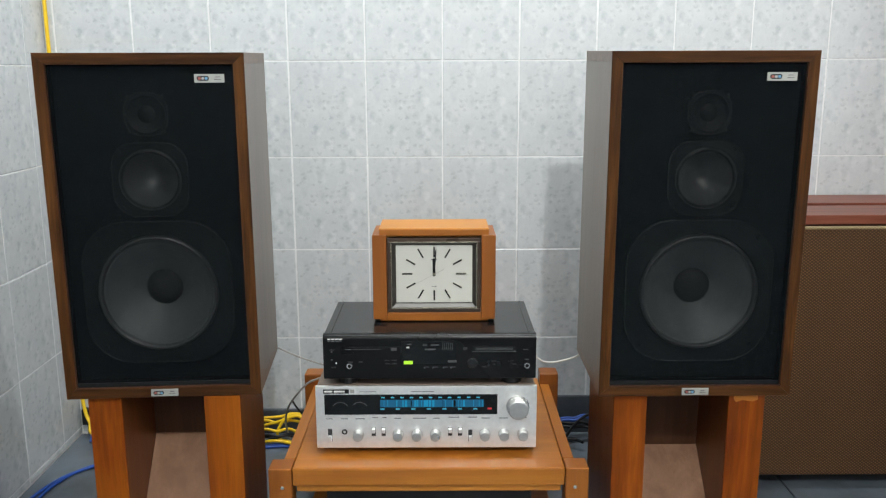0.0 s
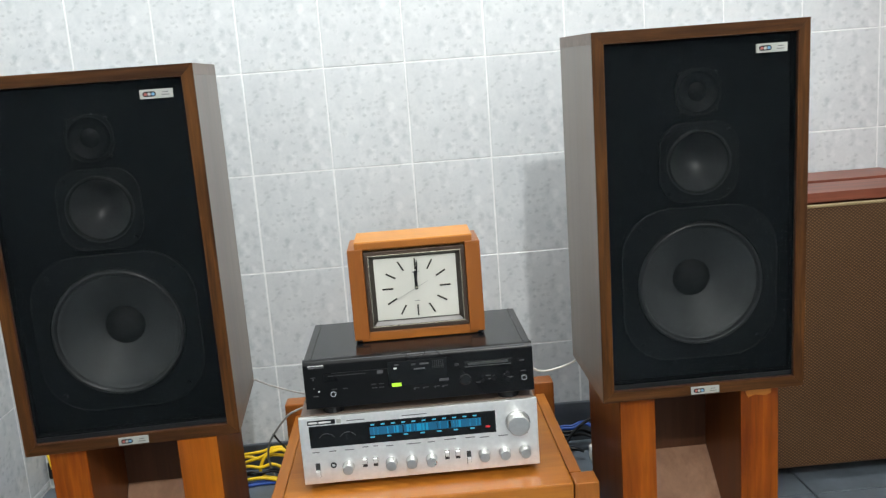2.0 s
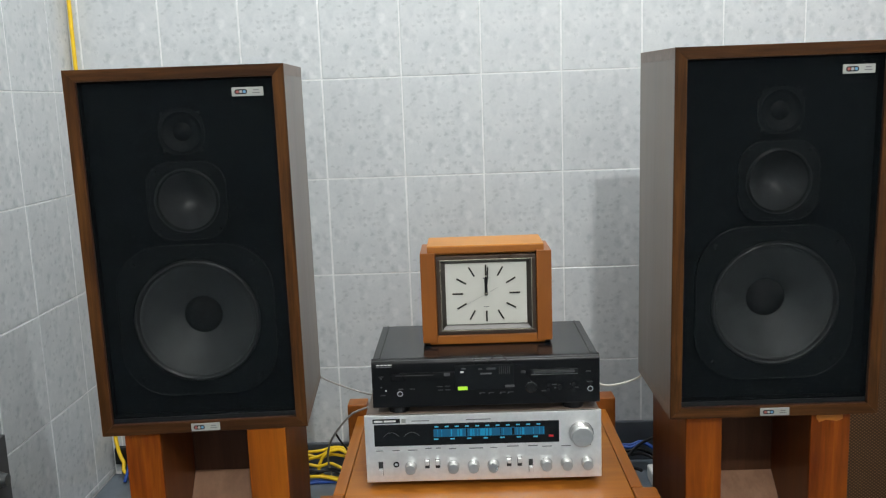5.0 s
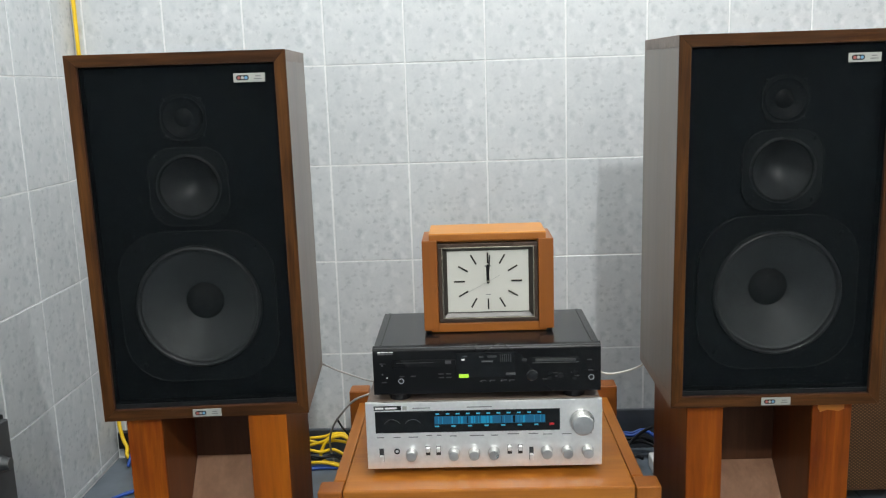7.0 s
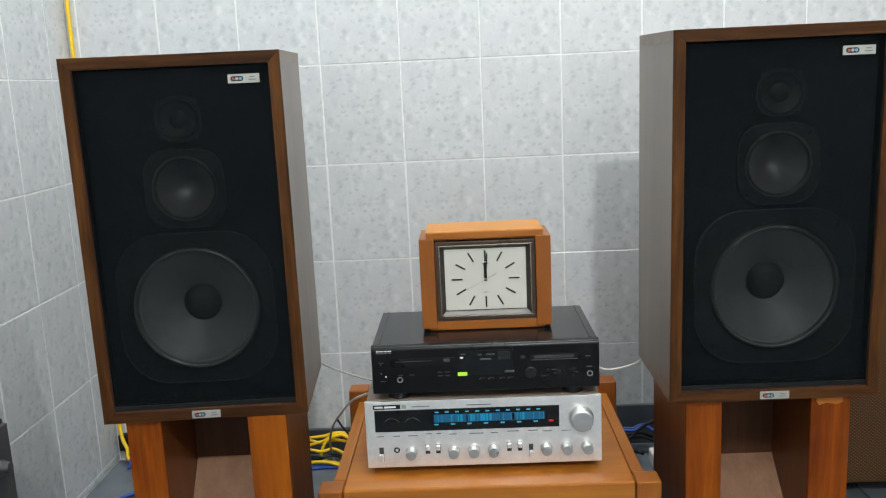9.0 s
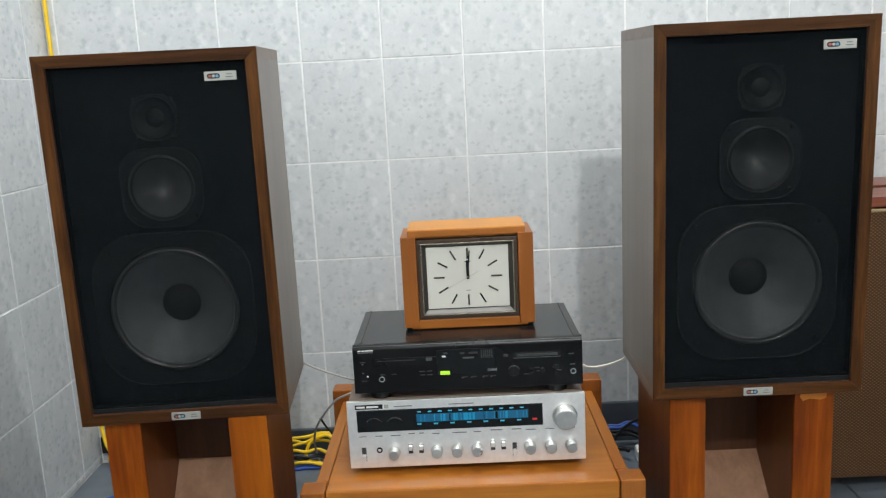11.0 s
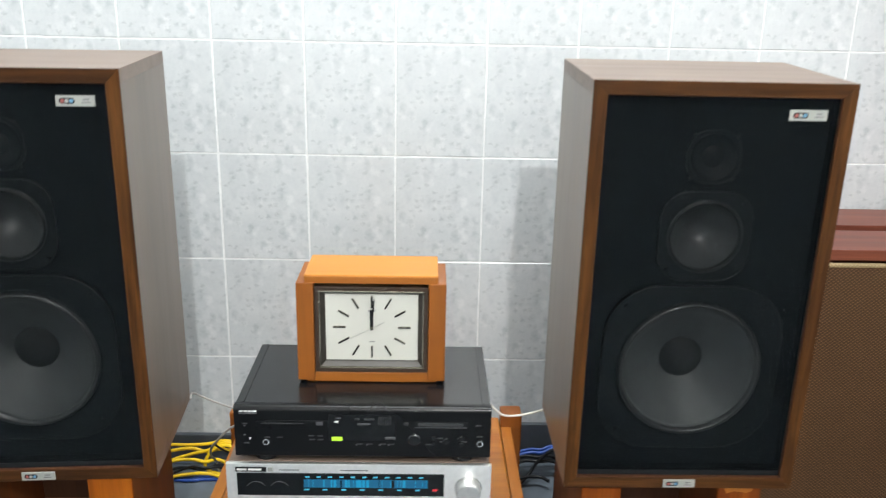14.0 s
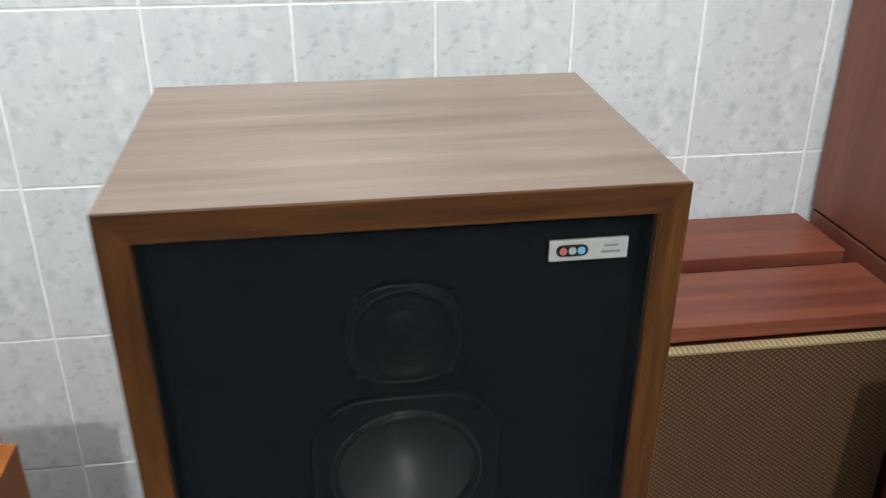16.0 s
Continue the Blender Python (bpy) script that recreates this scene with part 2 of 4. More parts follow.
BLUE = plain("blue_enamel", (0.13, 0.32, 0.50), 0.4)
YELLOW = plain("yellow_cable_sheath", (0.80, 0.52, 0.01), 0.4, wear=0.1)
BLUECABLE = plain("blue_cable_sheath", (0.013, 0.065, 0.32), 0.4, wear=0.1)
GREYCABLE = plain("grey_cable_sheath", (0.30, 0.29, 0.27), 0.5)
WHITECABLE = plain("white_cable_sheath", (0.68, 0.66, 0.60), 0.5)
TAN = weave("tan_grille_weave", (0.042, 0.0190, 0.0076), (0.165, 0.088, 0.038), 0.018, bump=0.4)
CREAM = weave("cream_grille_weave", (0.33, 0.225, 0.10), (0.46, 0.33, 0.16), 0.010, bump=0.2)
PIPING = weave("pale_piping", (0.20, 0.145, 0.075), (0.40, 0.31, 0.19), 0.014)
BLUEGLOW = glow("blue_tuner_glow", (0.002, 0.12, 0.25), 0.75)
TEALGLOW = glow("teal_tuner_glow", (0.004, 0.25, 0.45), 1.0)
CYANGLOW = glow("pale_blue_tuner_glow", (0.07, 0.46, 0.66), 0.9)
GREENGLOW = glow("green_key_glow", (0.55, 1.0, 0.05), 0.95)
REDGLOW = glow("red_lamp_glow", (0.9, 0.04, 0.05), 0.6)
BULB = glow("bulb_glow", (1.0, 0.98, 0.94), 4.0)


def cloth_material():
    """Sheer black grille cloth: threads with open gaps between them."""
    m = Nodes("sheer_black_cloth", 0.9, 0.0, 0.12)
    v = m.coords((1, 1, 1))
    f = m.noise(v, 500.0, 2.0)
    m.color(m.ramp(f, [(0.3, (0.0027, 0.0042, 0.0054)), (0.7, (0.0055, 0.0079, 0.0097))]))
    clear = m.add("ShaderNodeBsdfTransparent")
    mixer = m.add("ShaderNodeMixShader")
    mixer.inputs[0].default_value = 0.27
    out = m.tree.nodes["Material Output"]
    m.link(clear.outputs[0], mixer.inputs[1])
    m.link(m.bsdf.outputs[0], mixer.inputs[2])
    m.link(mixer.outputs[0], out.inputs["Surface"])
    return m.mat


CLOTH = cloth_material()


# ---- mesh helpers ----
def box(x0, x1, y0, y1, z0, z1, bevel=0.0, segs=2, bm=None):
    """A box between limits, with rounded edges; added to bm if one is given."""
    one = bmesh.new()
    bmesh.ops.create_cube(one, size=1.0)
    bmesh.ops.transform(one, matrix=Matrix.LocRotScale(((x0 + x1) / 2, (y0 + y1) / 2, (z0 + z1) / 2), None, (x1 - x0, y1 - y0, z1 - z0)), verts=one.verts)
    if bevel:
        bmesh.ops.bevel(one, geom=one.edges[:], offset=bevel, segments=segs, profile=0.6, affect="EDGES")
    return join(bm, one)


def join(bm, one):
    if bm is None:
        return one
    me = bpy.data.meshes.new("tmp")
    one.to_mesh(me)
    one.free()
    bm.from_mesh(me)
    bpy.data.meshes.remove(me)
    return bm


def lathe(profile, m=None, steps=40, bm=None):
    """Turns a profile of (radius, height) about z, then places it by m."""
    one = bmesh.new()
    rings = []
    for r, h in profile:
        if r < 1e-6:
            rings.append([one.verts.new((0, 0, h))])
        else:
            rings.append([one.verts.new((r * math.cos(2 * math.pi * k / steps), r * math.sin(2 * math.pi * k / steps), h)) for k in range(steps)])
    for a, b in zip(rings, rings[1:]):
        for k in range(steps):
            q = (k + 1) % steps
            face = [a[k % len(a)], a[q % len(a)], b[q % len(b)], b[k % len(b)]]
            face = list(dict.fromkeys(face))
            if len(face) > 2:
                one.faces.new(face)
    bmesh.ops.recalc_face_normals(one, faces=one.faces[:])
    if m is not None:
        bmesh.ops.transform(one, matrix=m, verts=one.verts)
    return join(bm, one)


FACING = pose(0, 0, 0, 90, 0, 0)  # turns a lathe's z towards -y, the front


def front(x, y, z):
    """A place for a lathe whose top faces the front (-y)."""
    return pose(x, y, z) @ FACING


def prism(outline, y0, y1, bevel=0.0, bm=None):
    """A flat outline of (x, z) given depth from y0 to y1."""
    one = bmesh.new()
    a = [one.verts.new((x, y0, z)) for x, z in outline]
    b = [one.verts.new((x, y1, z)) for x, z in outline]
    one.faces.new(a), one.faces.new(b[::-1])
    for k in range(len(a)):
        q = (k + 1) % len(a)
        one.faces.new((a[k], b[k], b[q], a[q]))
    bmesh.ops.recalc_face_normals(one, faces=one.faces[:])
    if bevel:
        edges = [e for e in one.edges if abs(e.verts[0].co.y - y0) < 1e-6 and abs(e.verts[1].co.y - y0) < 1e-6]
        bmesh.ops.bevel(one, geom=edges, offset=bevel, segments=2, profile=0.5, affect="EDGES")
    return join(bm, one)


def holed(outline, cx, cz, r, y0, y1, bm=None, steps=64):
    """A plate from y0 (front) to y1 with a round hole; outline is convex round (cx, cz)."""
    one = bmesh.new()
    corners = [math.atan2(z - cz, x - cx) for x, z in outline]
    angles = sorted(set([2 * math.pi * k / steps - math.pi for k in range(steps)] + corners))
    rings = []
    for y in (y0, y1):
        inner, outer = [], []
        for a in angles:
            c, q = math.cos(a), math.sin(a)
            best = 9.0
            for k in range(len(outline)):
                (x0, z0), (x1, z1) = outline[k - 1], outline[k]
                ex, ez = x1 - x0, z1 - z0
                det = c * ez - q * ex
                if abs(det) < 1e-9:
                    continue
                d = ((x0 - cx) * ez - (z0 - cz) * ex) / det
                u = ((x0 - cx) * q - (z0 - cz) * c) / det
                if d > 1e-6 and -1e-6 <= u <= 1 + 1e-6:
                    best = min(best, d)
            inner.append(one.verts.new((cx + r * c, y, cz + r * q)))
            outer.append(one.verts.new((cx + best * c, y, cz + best * q)))
        rings.append((inner, outer))
    (i0, o0), (i1, o1) = rings
    for k in range(len(angles)):
        n = (k + 1) % len(angles)
        one.faces.new((i0[k], i0[n], o0[n], o0[k]))
        one.faces.new((i1[k], o1[k], o1[n], i1[n]))
        one.faces.new((o0[k], o0[n], o1[n], o1[k]))
        one.faces.new((i0[k], i1[k], i1[n], i0[n]))
    bmesh.ops.recalc_face_normals(one, faces=one.faces[:])
    return join(bm, one)


def ring(x0, x1, z0, z1, t, y0, y1, bevel):
    bm = box(x0, x1, y0, y1, z1 - t, z1, bevel)
    box(x0, x1, y0, y1, z0, z0 + t, bevel, 2, bm)
    box(x0, x0 + t, y0, y1, z0 + t, z1 - t, bevel, 2, bm)
    return box(x1 - t, x1, y0, y1, z0 + t, z1 - t, bevel, 2, bm)


def rounded_square(cx, cz, half, r):
    """A convex outline: a square whose corners are arcs of radius r."""
    out = []
    for k, (a, b) in enumerate(((1, 1), (-1, 1), (-1, -1), (1, -1))):
        for q in range(0, 91, 15):
            t = radians(90 * k + q)
            out.append((cx + a * (half - r) + r * math.cos(t), cz + b * (half - r) + r * math.sin(t)))
    return out


def tube(points, radius, steps=8, fine=6, bm=None):
    """A round cable through points, smoothed."""
    pts = [Vector(p) for p in points]
    path = []
    for k in range(len(pts) - 1):
        p0, p1, p2, p3 = pts[max(k - 1, 0)], pts[k], pts[k + 1], pts[min(k + 2, len(pts) - 1)]
        for s in range(fine):
            u = s / fine
            path.append(0.5 * (2 * p1 + (p2 - p0) * u + (2 * p0 - 5 * p1 + 4 * p2 - p3) * u * u + (3 * p1 - p0 - 3 * p2 + p3) * u ** 3))
    path.append(pts[-1])
    one = bmesh.new()
    rings = []
    side = Vector((0, 0, 1))
    for k, p in enumerate(path):
        way = (path[min(k + 1, len(path) - 1)] - path[max(k - 1, 0)]).normalized()
        u = way.cross(side)
        u = u.normalized() if u.length > 1e-3 else way.cross(Vector((1, 0, 0))).normalized()
        w = way.cross(u)
        rings.append([one.verts.new(p + radius * (math.cos(2 * math.pi * j / steps) * u + math.sin(2 * math.pi * j / steps) * w)) for j in range(steps)])
    for a, b in zip(rings, rings[1:]):
        for j in range(steps):
            q = (j + 1) % steps
            one.faces.new((a[j], a[q], b[q], b[j]))
    one.faces.new(rings[0][::-1]), one.faces.new(rings[-1])
    bmesh.ops.recalc_face_normals(one, faces=one.faces[:])
    return join(bm, one)


def part(name, bm, material, parent=None, label="", smooth=False):
    """Links a bmesh as one mesh object under a thing or a part."""
    me = bpy.data.meshes.new(name)
    if smooth:
        for f in bm.faces:
            f.smooth = True
    bm.to_mesh(me)
    bm.free()
    me.materials.append(material)
    ob = new(name, me)
    if parent is not None:
        ob.parent = parent
    if label:
        ob["label"] = label
    return ob


def thing(name, m, label, category, group="", kind=""):
    ob = new(name)
    ob.empty_display_size = 0.05
    ob.matrix_world = m
    return tagged(ob, label, category, group, kind)


def structure(name, bm, material, label, category):
    return tagged(part(name, bm, material), label, category, kind="structure")


# ---- the room ----
WALL_Y, LEFT_X, RIGHT_X, REAR_Y, TOP = 2.64, -0.985, 2.45, -2.6, 3.075
SKIN = 0.008
structure("floor", box(LEFT_X - 0.15, RIGHT_X + 0.15, REAR_Y - 0.15, WALL_Y + 0.15, -0.15, -0.006), FLOOR_JOINT, "dark slate-grey glazed floor tiles with thin joints", "floor")
structure("ceiling", box(LEFT_X - 0.15, RIGHT_X + 0.15, REAR_Y - 0.15, WALL_Y + 0.15, TOP, TOP + 0.12), PAINT, "plain white painted ceiling", "ceiling")
wall_north = structure("wall_north", box(LEFT_X - 0.15, RIGHT_X + 0.15, WALL_Y + 0.0010, WALL_Y + 0.15, -0.006, TOP), GROUT, "pale grey speckled glazed wall tiles with white grout", "wall")
wall_west = structure("wall_west", box(LEFT_X - 0.15, LEFT_X - 0.0010, REAR_Y - 0.15, WALL_Y + 0.0010, -0.006, TOP), GROUT, "pale grey speckled glazed wall tiles with white grout", "wall")
structure("wall_east", box(RIGHT_X, RIGHT_X + 0.15, REAR_Y - 0.15, WALL_Y + 0.0010, -0.006, TOP), PAINT, "plain white painted wall", "wall")
structure("wall_south", box(LEFT_X - 0.0010, RIGHT_X, REAR_Y - 0.15, REAR_Y, -0.006, TOP), PAINT, "plain white painted wall", "wall")
for x0, x1, high in ((LEFT_X + 0.020, 0.12, 0.070), (0.1205, 1.26, 0.108)):
    structure("baseboard", box(x0, x1, WALL_Y - 0.014, WALL_Y - 0.0005, 0.0, high, 0.003), SKIRT, "dark grey skirting along the foot of the tiled wall", "skirting")

# ceiling lamp that lights the room, behind the viewer
lamp = thing("ceiling_lamp", pose(LAMP[0], LAMP[1], TOP), "round white ceiling lamp base with a bare bulb ring", "lamp")
part("base", lathe([(0, 0), (0.09, 0), (0.085, -0.018), (0.05, -0.024), (0, -0.024)]), PAINT, lamp)
part("bulb_ring", lathe([(0.12, -0.004), (0.134, -0.012), (0.12, -0.02), (0.106, -0.012), (0.12, -0.004)]), BULB, lamp)


strip = thing("tube_lamp", pose(TUBE[0], TUBE[1], TOP), "white fluorescent tube lamp under the ceiling", "lamp")
part("housing", box(-0.64, 0.64, -0.03, 0.03, -0.045, 0.0, 0.006), PAINT, strip)
part("tube", lathe([(0, -0.6), (0.013, -0.6), (0.013, 0.6), (0, 0.6)], pose(0, 0, -0.059, 0, 90, 0), 16), BULB, strip)


# ---- things ----
def badge(parent, x, y, z, w, h):
    """Silver maker's plate with three enamel dots and two lines of bars."""
    plate = part("badge", box(x - w / 2, x + w / 2, y - 0.0022, y + 0.0003, z - h / 2, z + h / 2, 0.0006), PLATE, parent, "silver maker's plate with red, white and blue dots")
    r, x0 = h * 0.175, x - w / 2 + h * 0.62
    e = r * 1.6
    pill = [(x0 - r * 0.2 - e * math.sin(radians(q)), z + e * math.cos(radians(q))) for q in range(0, 181, 20)]
    pill += [(x0 + r * 4.8 + e * math.sin(radians(q)), z - e * math.cos(radians(q))) for q in range(0, 181, 20)]
    part("dot_surround", prism(pill, y - 0.0026, y - 0.0018), BLACK, plate)
    for k, mat in enumerate((RED, PLATE, BLUE)):
        part("enamel_dot", lathe([(0, 0.0005), (r, 0.0005), (r, -0.0005)], front(x0 + k * r * 2.3, y - 0.0026, z), 16), mat, plate)
    for dz, ww in ((0.16, 0.17), (-0.14, 0.24)):
        part("print_bar", box(x + w * 0.28 - ww * w / 2, x + w * 0.28 + ww * w / 2, y - 0.0027, y - 0.0018, z + h * dz - h * 0.05, z + h * dz + h * 0.05), MIDGREY, plate)


def lip(outline, y):
    """A thin rounded bead along a closed outline of (x, z)."""
    one = bmesh.new()
    for k in range(len(outline)):
        (x0, z0), (x1, z1) = outline[k - 1], outline[k]
        tube([(x0, y, z0), ((x0 + x1) / 2, y, (z0 + z1) / 2), (x1, y, z1)], 0.0009, 6, 1, one)
    return one


def loudspeaker(m, label):
    """Three-way floor-standing loudspeaker: walnut box, black grille and drivers behind it."""
    W, H, D, T = 0.367, 0.646, 0.264, 0.0195
    s = thing("loudspeaker", m, label, "loudspeaker", "pair of walnut loudspeakers")
    h = W / 2
    part("top_panel", box(-h, h, 0.0025, D, H - T, H, 0.0006), WALNUT_LIT_X, s, "walnut veneer top with straight grain")
    part("bottom_panel", box(-h, h, 0.0025, D, 0, T, 0.0006), WALNUT_LIT_X, s)
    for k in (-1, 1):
        part("side_panel", box(min(k * h, k * (h - T)), max(k * h, k * (h - T)), 0.0025, D, T, H - T, 0.0006), WALNUT_SHADED_Z, s)
    part("back_panel", box(-h + T, h - T, D - 0.014, D - 0.002, T, H - T), BAFFLE, s)
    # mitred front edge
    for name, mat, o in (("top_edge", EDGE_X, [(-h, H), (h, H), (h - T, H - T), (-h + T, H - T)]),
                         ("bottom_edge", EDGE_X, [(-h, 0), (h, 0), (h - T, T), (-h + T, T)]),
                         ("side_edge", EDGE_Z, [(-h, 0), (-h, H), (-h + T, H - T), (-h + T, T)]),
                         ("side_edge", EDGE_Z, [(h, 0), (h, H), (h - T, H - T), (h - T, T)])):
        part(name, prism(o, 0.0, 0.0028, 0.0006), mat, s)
    board = None
    for z0, z1, zc, r in ((T, 0.341, 0.203, 0.104), (0.341, 0.483, 0.418, 0.051), (0.483, H - T, 0.537, 0.033)):
        board = holed([(-h + T, z0), (h - T, z0), (h - T, z1), (-h + T, z1)], 0, zc, r, 0.024, 0.036, board)
    part("baffle", board, BAFFLE, s)
    part("grille_cloth", box(-h + T + 0.001, h - T - 0.001, 0.0070, 0.0075, T + 0.010, H - T - 0.001), CLOTH, s, "sheer black grille cloth")
    part("grille_frame", ring(-h + T + 0.0005, h - T - 0.0005, T + 0.0095, H - T - 0.0005, 0.003, 0.0080, 0.0235, 0.0005), BAFFLE, s)
    # Dark lining just inside the panels, in the stand's throat tone.
    part("reveal", ring(-h + T + 0.0001, h - T - 0.0001, T + 0.0001, H - T - 0.0001, 0.0008, 0.0012, 0.0068, 0.0), STAND_SHADE, s, "dark inner edge round the grille")
    part("grille_rail", box(-h + T + 0.0009, h - T - 0.0009, 0.0066, 0.0230, T + 0.0010, T + 0.0094, 0.0005), BLACK, s)
    # woofer
    cz = 0.203
    wf = part("woofer", holed(rounded_square(0, cz, 0.137, 0.082), 0, cz, 0.110, 0.016, 0.0238), BASKET, s, "large woofer with a grey paper cone")
    part("flange_lip", lip(rounded_square(0, cz, 0.137, 0.082), 0.016), FLANGE, wf, "slightly shiny raised edge of the flange")
    part("surround", lathe([(0.1135, 0.0), (0.1125, 0.004), (0.109, 0.007), (0.1055, 0.004), (0.1040, -0.002)], front(0, 0.016, cz) @ Matrix.Scale(0.98, 4), 64), RUBBER, wf, smooth=True)
    part("cone", lathe([(0.1045, -0.0015), (0.1000, -0.0025), (0.0985, -0.0042), (0.090, -0.009), (0.066, -0.026), (0.035, -0.048)], front(0, 0.016, cz) @ Matrix.Scale(0.98, 4), 64), CONE, wf, smooth=True)
    part("dust_cap", lathe([(0.0345, -0.048), (0.028, -0.041), (0.016, -0.037), (0, -0.036)], front(0, 0.016, cz) @ Matrix.Scale(0.98, 4), 40), DUST, wf, smooth=True)
    part("rim", lathe([(0.1135, 0.0), (0.1150, 0.0035), (0.1165, 0.0)], front(0, 0.0162, cz) @ Matrix.Scale(0.98, 4), 64), BASKET, wf, smooth=True)
    for a in (45, 135, 225, 315):
        part("screw", lathe([(0, 0.003), (0.0038, 0.0022), (0.0045, 0)], front(0.148 * math.cos(radians(a)), 0.016, cz + 0.148 * math.sin(radians(a))), 12), BASKET, wf)
    # midrange
    cz = 0.418
    md = part("midrange", holed(rounded_square(0, cz, 0.0680, 0.042), 0, cz, 0.0535, 0.017, 0.0238), BASKET, s, "midrange driver with a shiny grey cone")
    part("flange_lip", lip(rounded_square(0, cz, 0.0680, 0.042), 0.017), FLANGE, md, "slightly shiny raised edge of the flange")
    part("surround", lathe([(0.0545, 0.0), (0.0535, 0.0035), (0.050, 0.001), (0.0495, -0.003)], front(0, 0.017, cz), 48), MIDRIM, md, smooth=True)
    part("rim", lathe([(0.0548, 0.0), (0.0556, 0.0022), (0.0566, 0.0)], front(0, 0.0172, cz), 48), RUBBER, md, smooth=True)
    part("cone", lathe([(0.050, -0.002), (0.037, -0.019), (0.020, -0.036), (0.008, -0.042), (0, -0.0425)], front(0, 0.017, cz), 48), GLOSSCONE, md, smooth=True)
    for a in (45, 135, 225, 315):
        part("screw", lathe([(0, 0.0025), (0.003, 0.002), (0.0036, 0)], front(0.0735 * math.cos(radians(a)), 0.017, cz + 0.0735 * math.sin(radians(a))), 12), BASKET, md)
    # tweeter
    cz = 0.537
    tw = part("tweeter", holed(rounded_square(0, cz, 0.0385, 0.030), 0, cz, 0.0345, 0.0195, 0.0238), BASKET, s, "dark tweeter with a shallow round horn")
    part("flange_lip", lip(rounded_square(0, cz, 0.0385, 0.030), 0.0195), FLANGE, tw, "slightly shiny raised edge of the flange")
    part("horn", lathe([(0.0358, 0.0), (0.0346, 0.0018), (0.0330, -0.0006), (0.026, -0.0030), (0.016, -0.0052)], front(0, 0.0195, cz), 40), BASKET, tw, smooth=True)
    part("dome", lathe([(0.016, -0.0052), (0.010, -0.0022), (0, -0.0010)], front(0, 0.0195, cz), 32), BASKET, tw, smooth=True)
    for a in (45, 135, 225, 315):
        part("screw", lathe([(0, 0.0022), (0.0024, 0.0016), (0.003, 0)], front(0.0440 * math.cos(radians(a)), 0.0195, cz + 0.0440 * math.sin(radians(a))), 12), FLANGE, tw)
    badge(s, 0.1200, 0.0070, 0.6010, 0.053, 0.0150)
    badge(s, 0.001, 0.0, 0.0098, 0.051, 0.0140)
    return s


def speaker_stand(m, label, chipped, D, rise):
    """Horn-shaped wooden stand: two thick cheeks, a back, a sloping ramp and a top board."""
    s = thing("speaker_stand", m, label, "speaker stand", "pair of wooden speaker stands")
    H, h, B = 0.389, 0.1465, 0.20
    for k in (-1, 1):
        a, b = sorted((k * h, k * (h - (0.064 if k < 0 else 0.070))))
        cheek = part("cheek", box(a, b, 0.004, D, 0.0, H - 0.0005, 0.003), STAND_SIDE_SHADED, s)
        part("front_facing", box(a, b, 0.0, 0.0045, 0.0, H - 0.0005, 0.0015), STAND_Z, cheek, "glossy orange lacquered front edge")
        if chipped == k:
            part("worn_patch", prism([(a + 0.010, H - 0.001), (b - 0.014, H - 0.001), (b - 0.014, H - 0.013), (b - 0.024, H - 0.017), (a + 0.026, H - 0.014), (a + 0.014, H - 0.018), (a + 0.009, H - 0.010)], -0.0008, 0.0010), STOOL_X, cheek, "pale patch where the lacquer has worn off")
    # Back and top boards carry the throat's shadow as base colour.
    part("back_board", box(-h + 0.0645, h - 0.0705, B - 0.018, B - 0.002, 0.0, H - 0.016), STAND_SHADE, s, "back board darkened to the shade of the throat")
    part("top_board", box(-h + 0.0645, h - 0.0705, 0.045, B - 0.002, H - 0.0158, H - 0.0005), STAND_SHADE, s)
    ramp = bmesh.new()
    w = h - 0.0705
    corner = [(-w - 0.0055, 0.012, 0.035), (w, 0.012, 0.035), (w, B - 0.019, rise), (-w - 0.0055, B - 0.019, rise)]
    low = [ramp.verts.new(c) for c in corner]
    under = [ramp.verts.new((x, y + 0.008, z - 0.014)) for x, y, z in corner]
    ramp.faces.new(low), ramp.faces.new(under[::-1])
    for k in range(4):
        q = (k + 1) % 4
        ramp.faces.new((low[k], under[k], under[q], low[q]))
    bmesh.ops.recalc_face_normals(ramp, faces=ramp.faces[:])
    part("ramp", ramp, STAND_IN, s, "paler bare-wood ramp sloping to the front")
    part("plinth", box(-h + 0.0645, h - 0.0705, 0.006, 0.026, 0.0, 0.034, 0.002), STAND_SIDE_SHADED, s)
    return s


M_RIGHT = pose(0.5208, 1.9150, 0.3900, 1.2, 0, 0.3)
M_LEFT = pose(-0.4965, 1.9195, 0.3900, 0.8, 0, 3.8)
loudspeaker(M_RIGHT, "walnut-veneered three-way loudspeaker with black grille on an orange stand")
loudspeaker(M_LEFT, "walnut-veneered three-way loudspeaker with black grille near the tiled corner")
speaker_stand(pose(0.5175, 1.9310, 0, 0, 0, 0.3), "orange lacquered wooden speaker stand with a worn pale patch", 1, 0.262, 0.200)
speaker_stand(pose(-0.5010, 1.9270, 0, 0, 0, 0.8), "orange lacquered wooden speaker stand with an open sloping throat", 0, 0.215, 0.234)

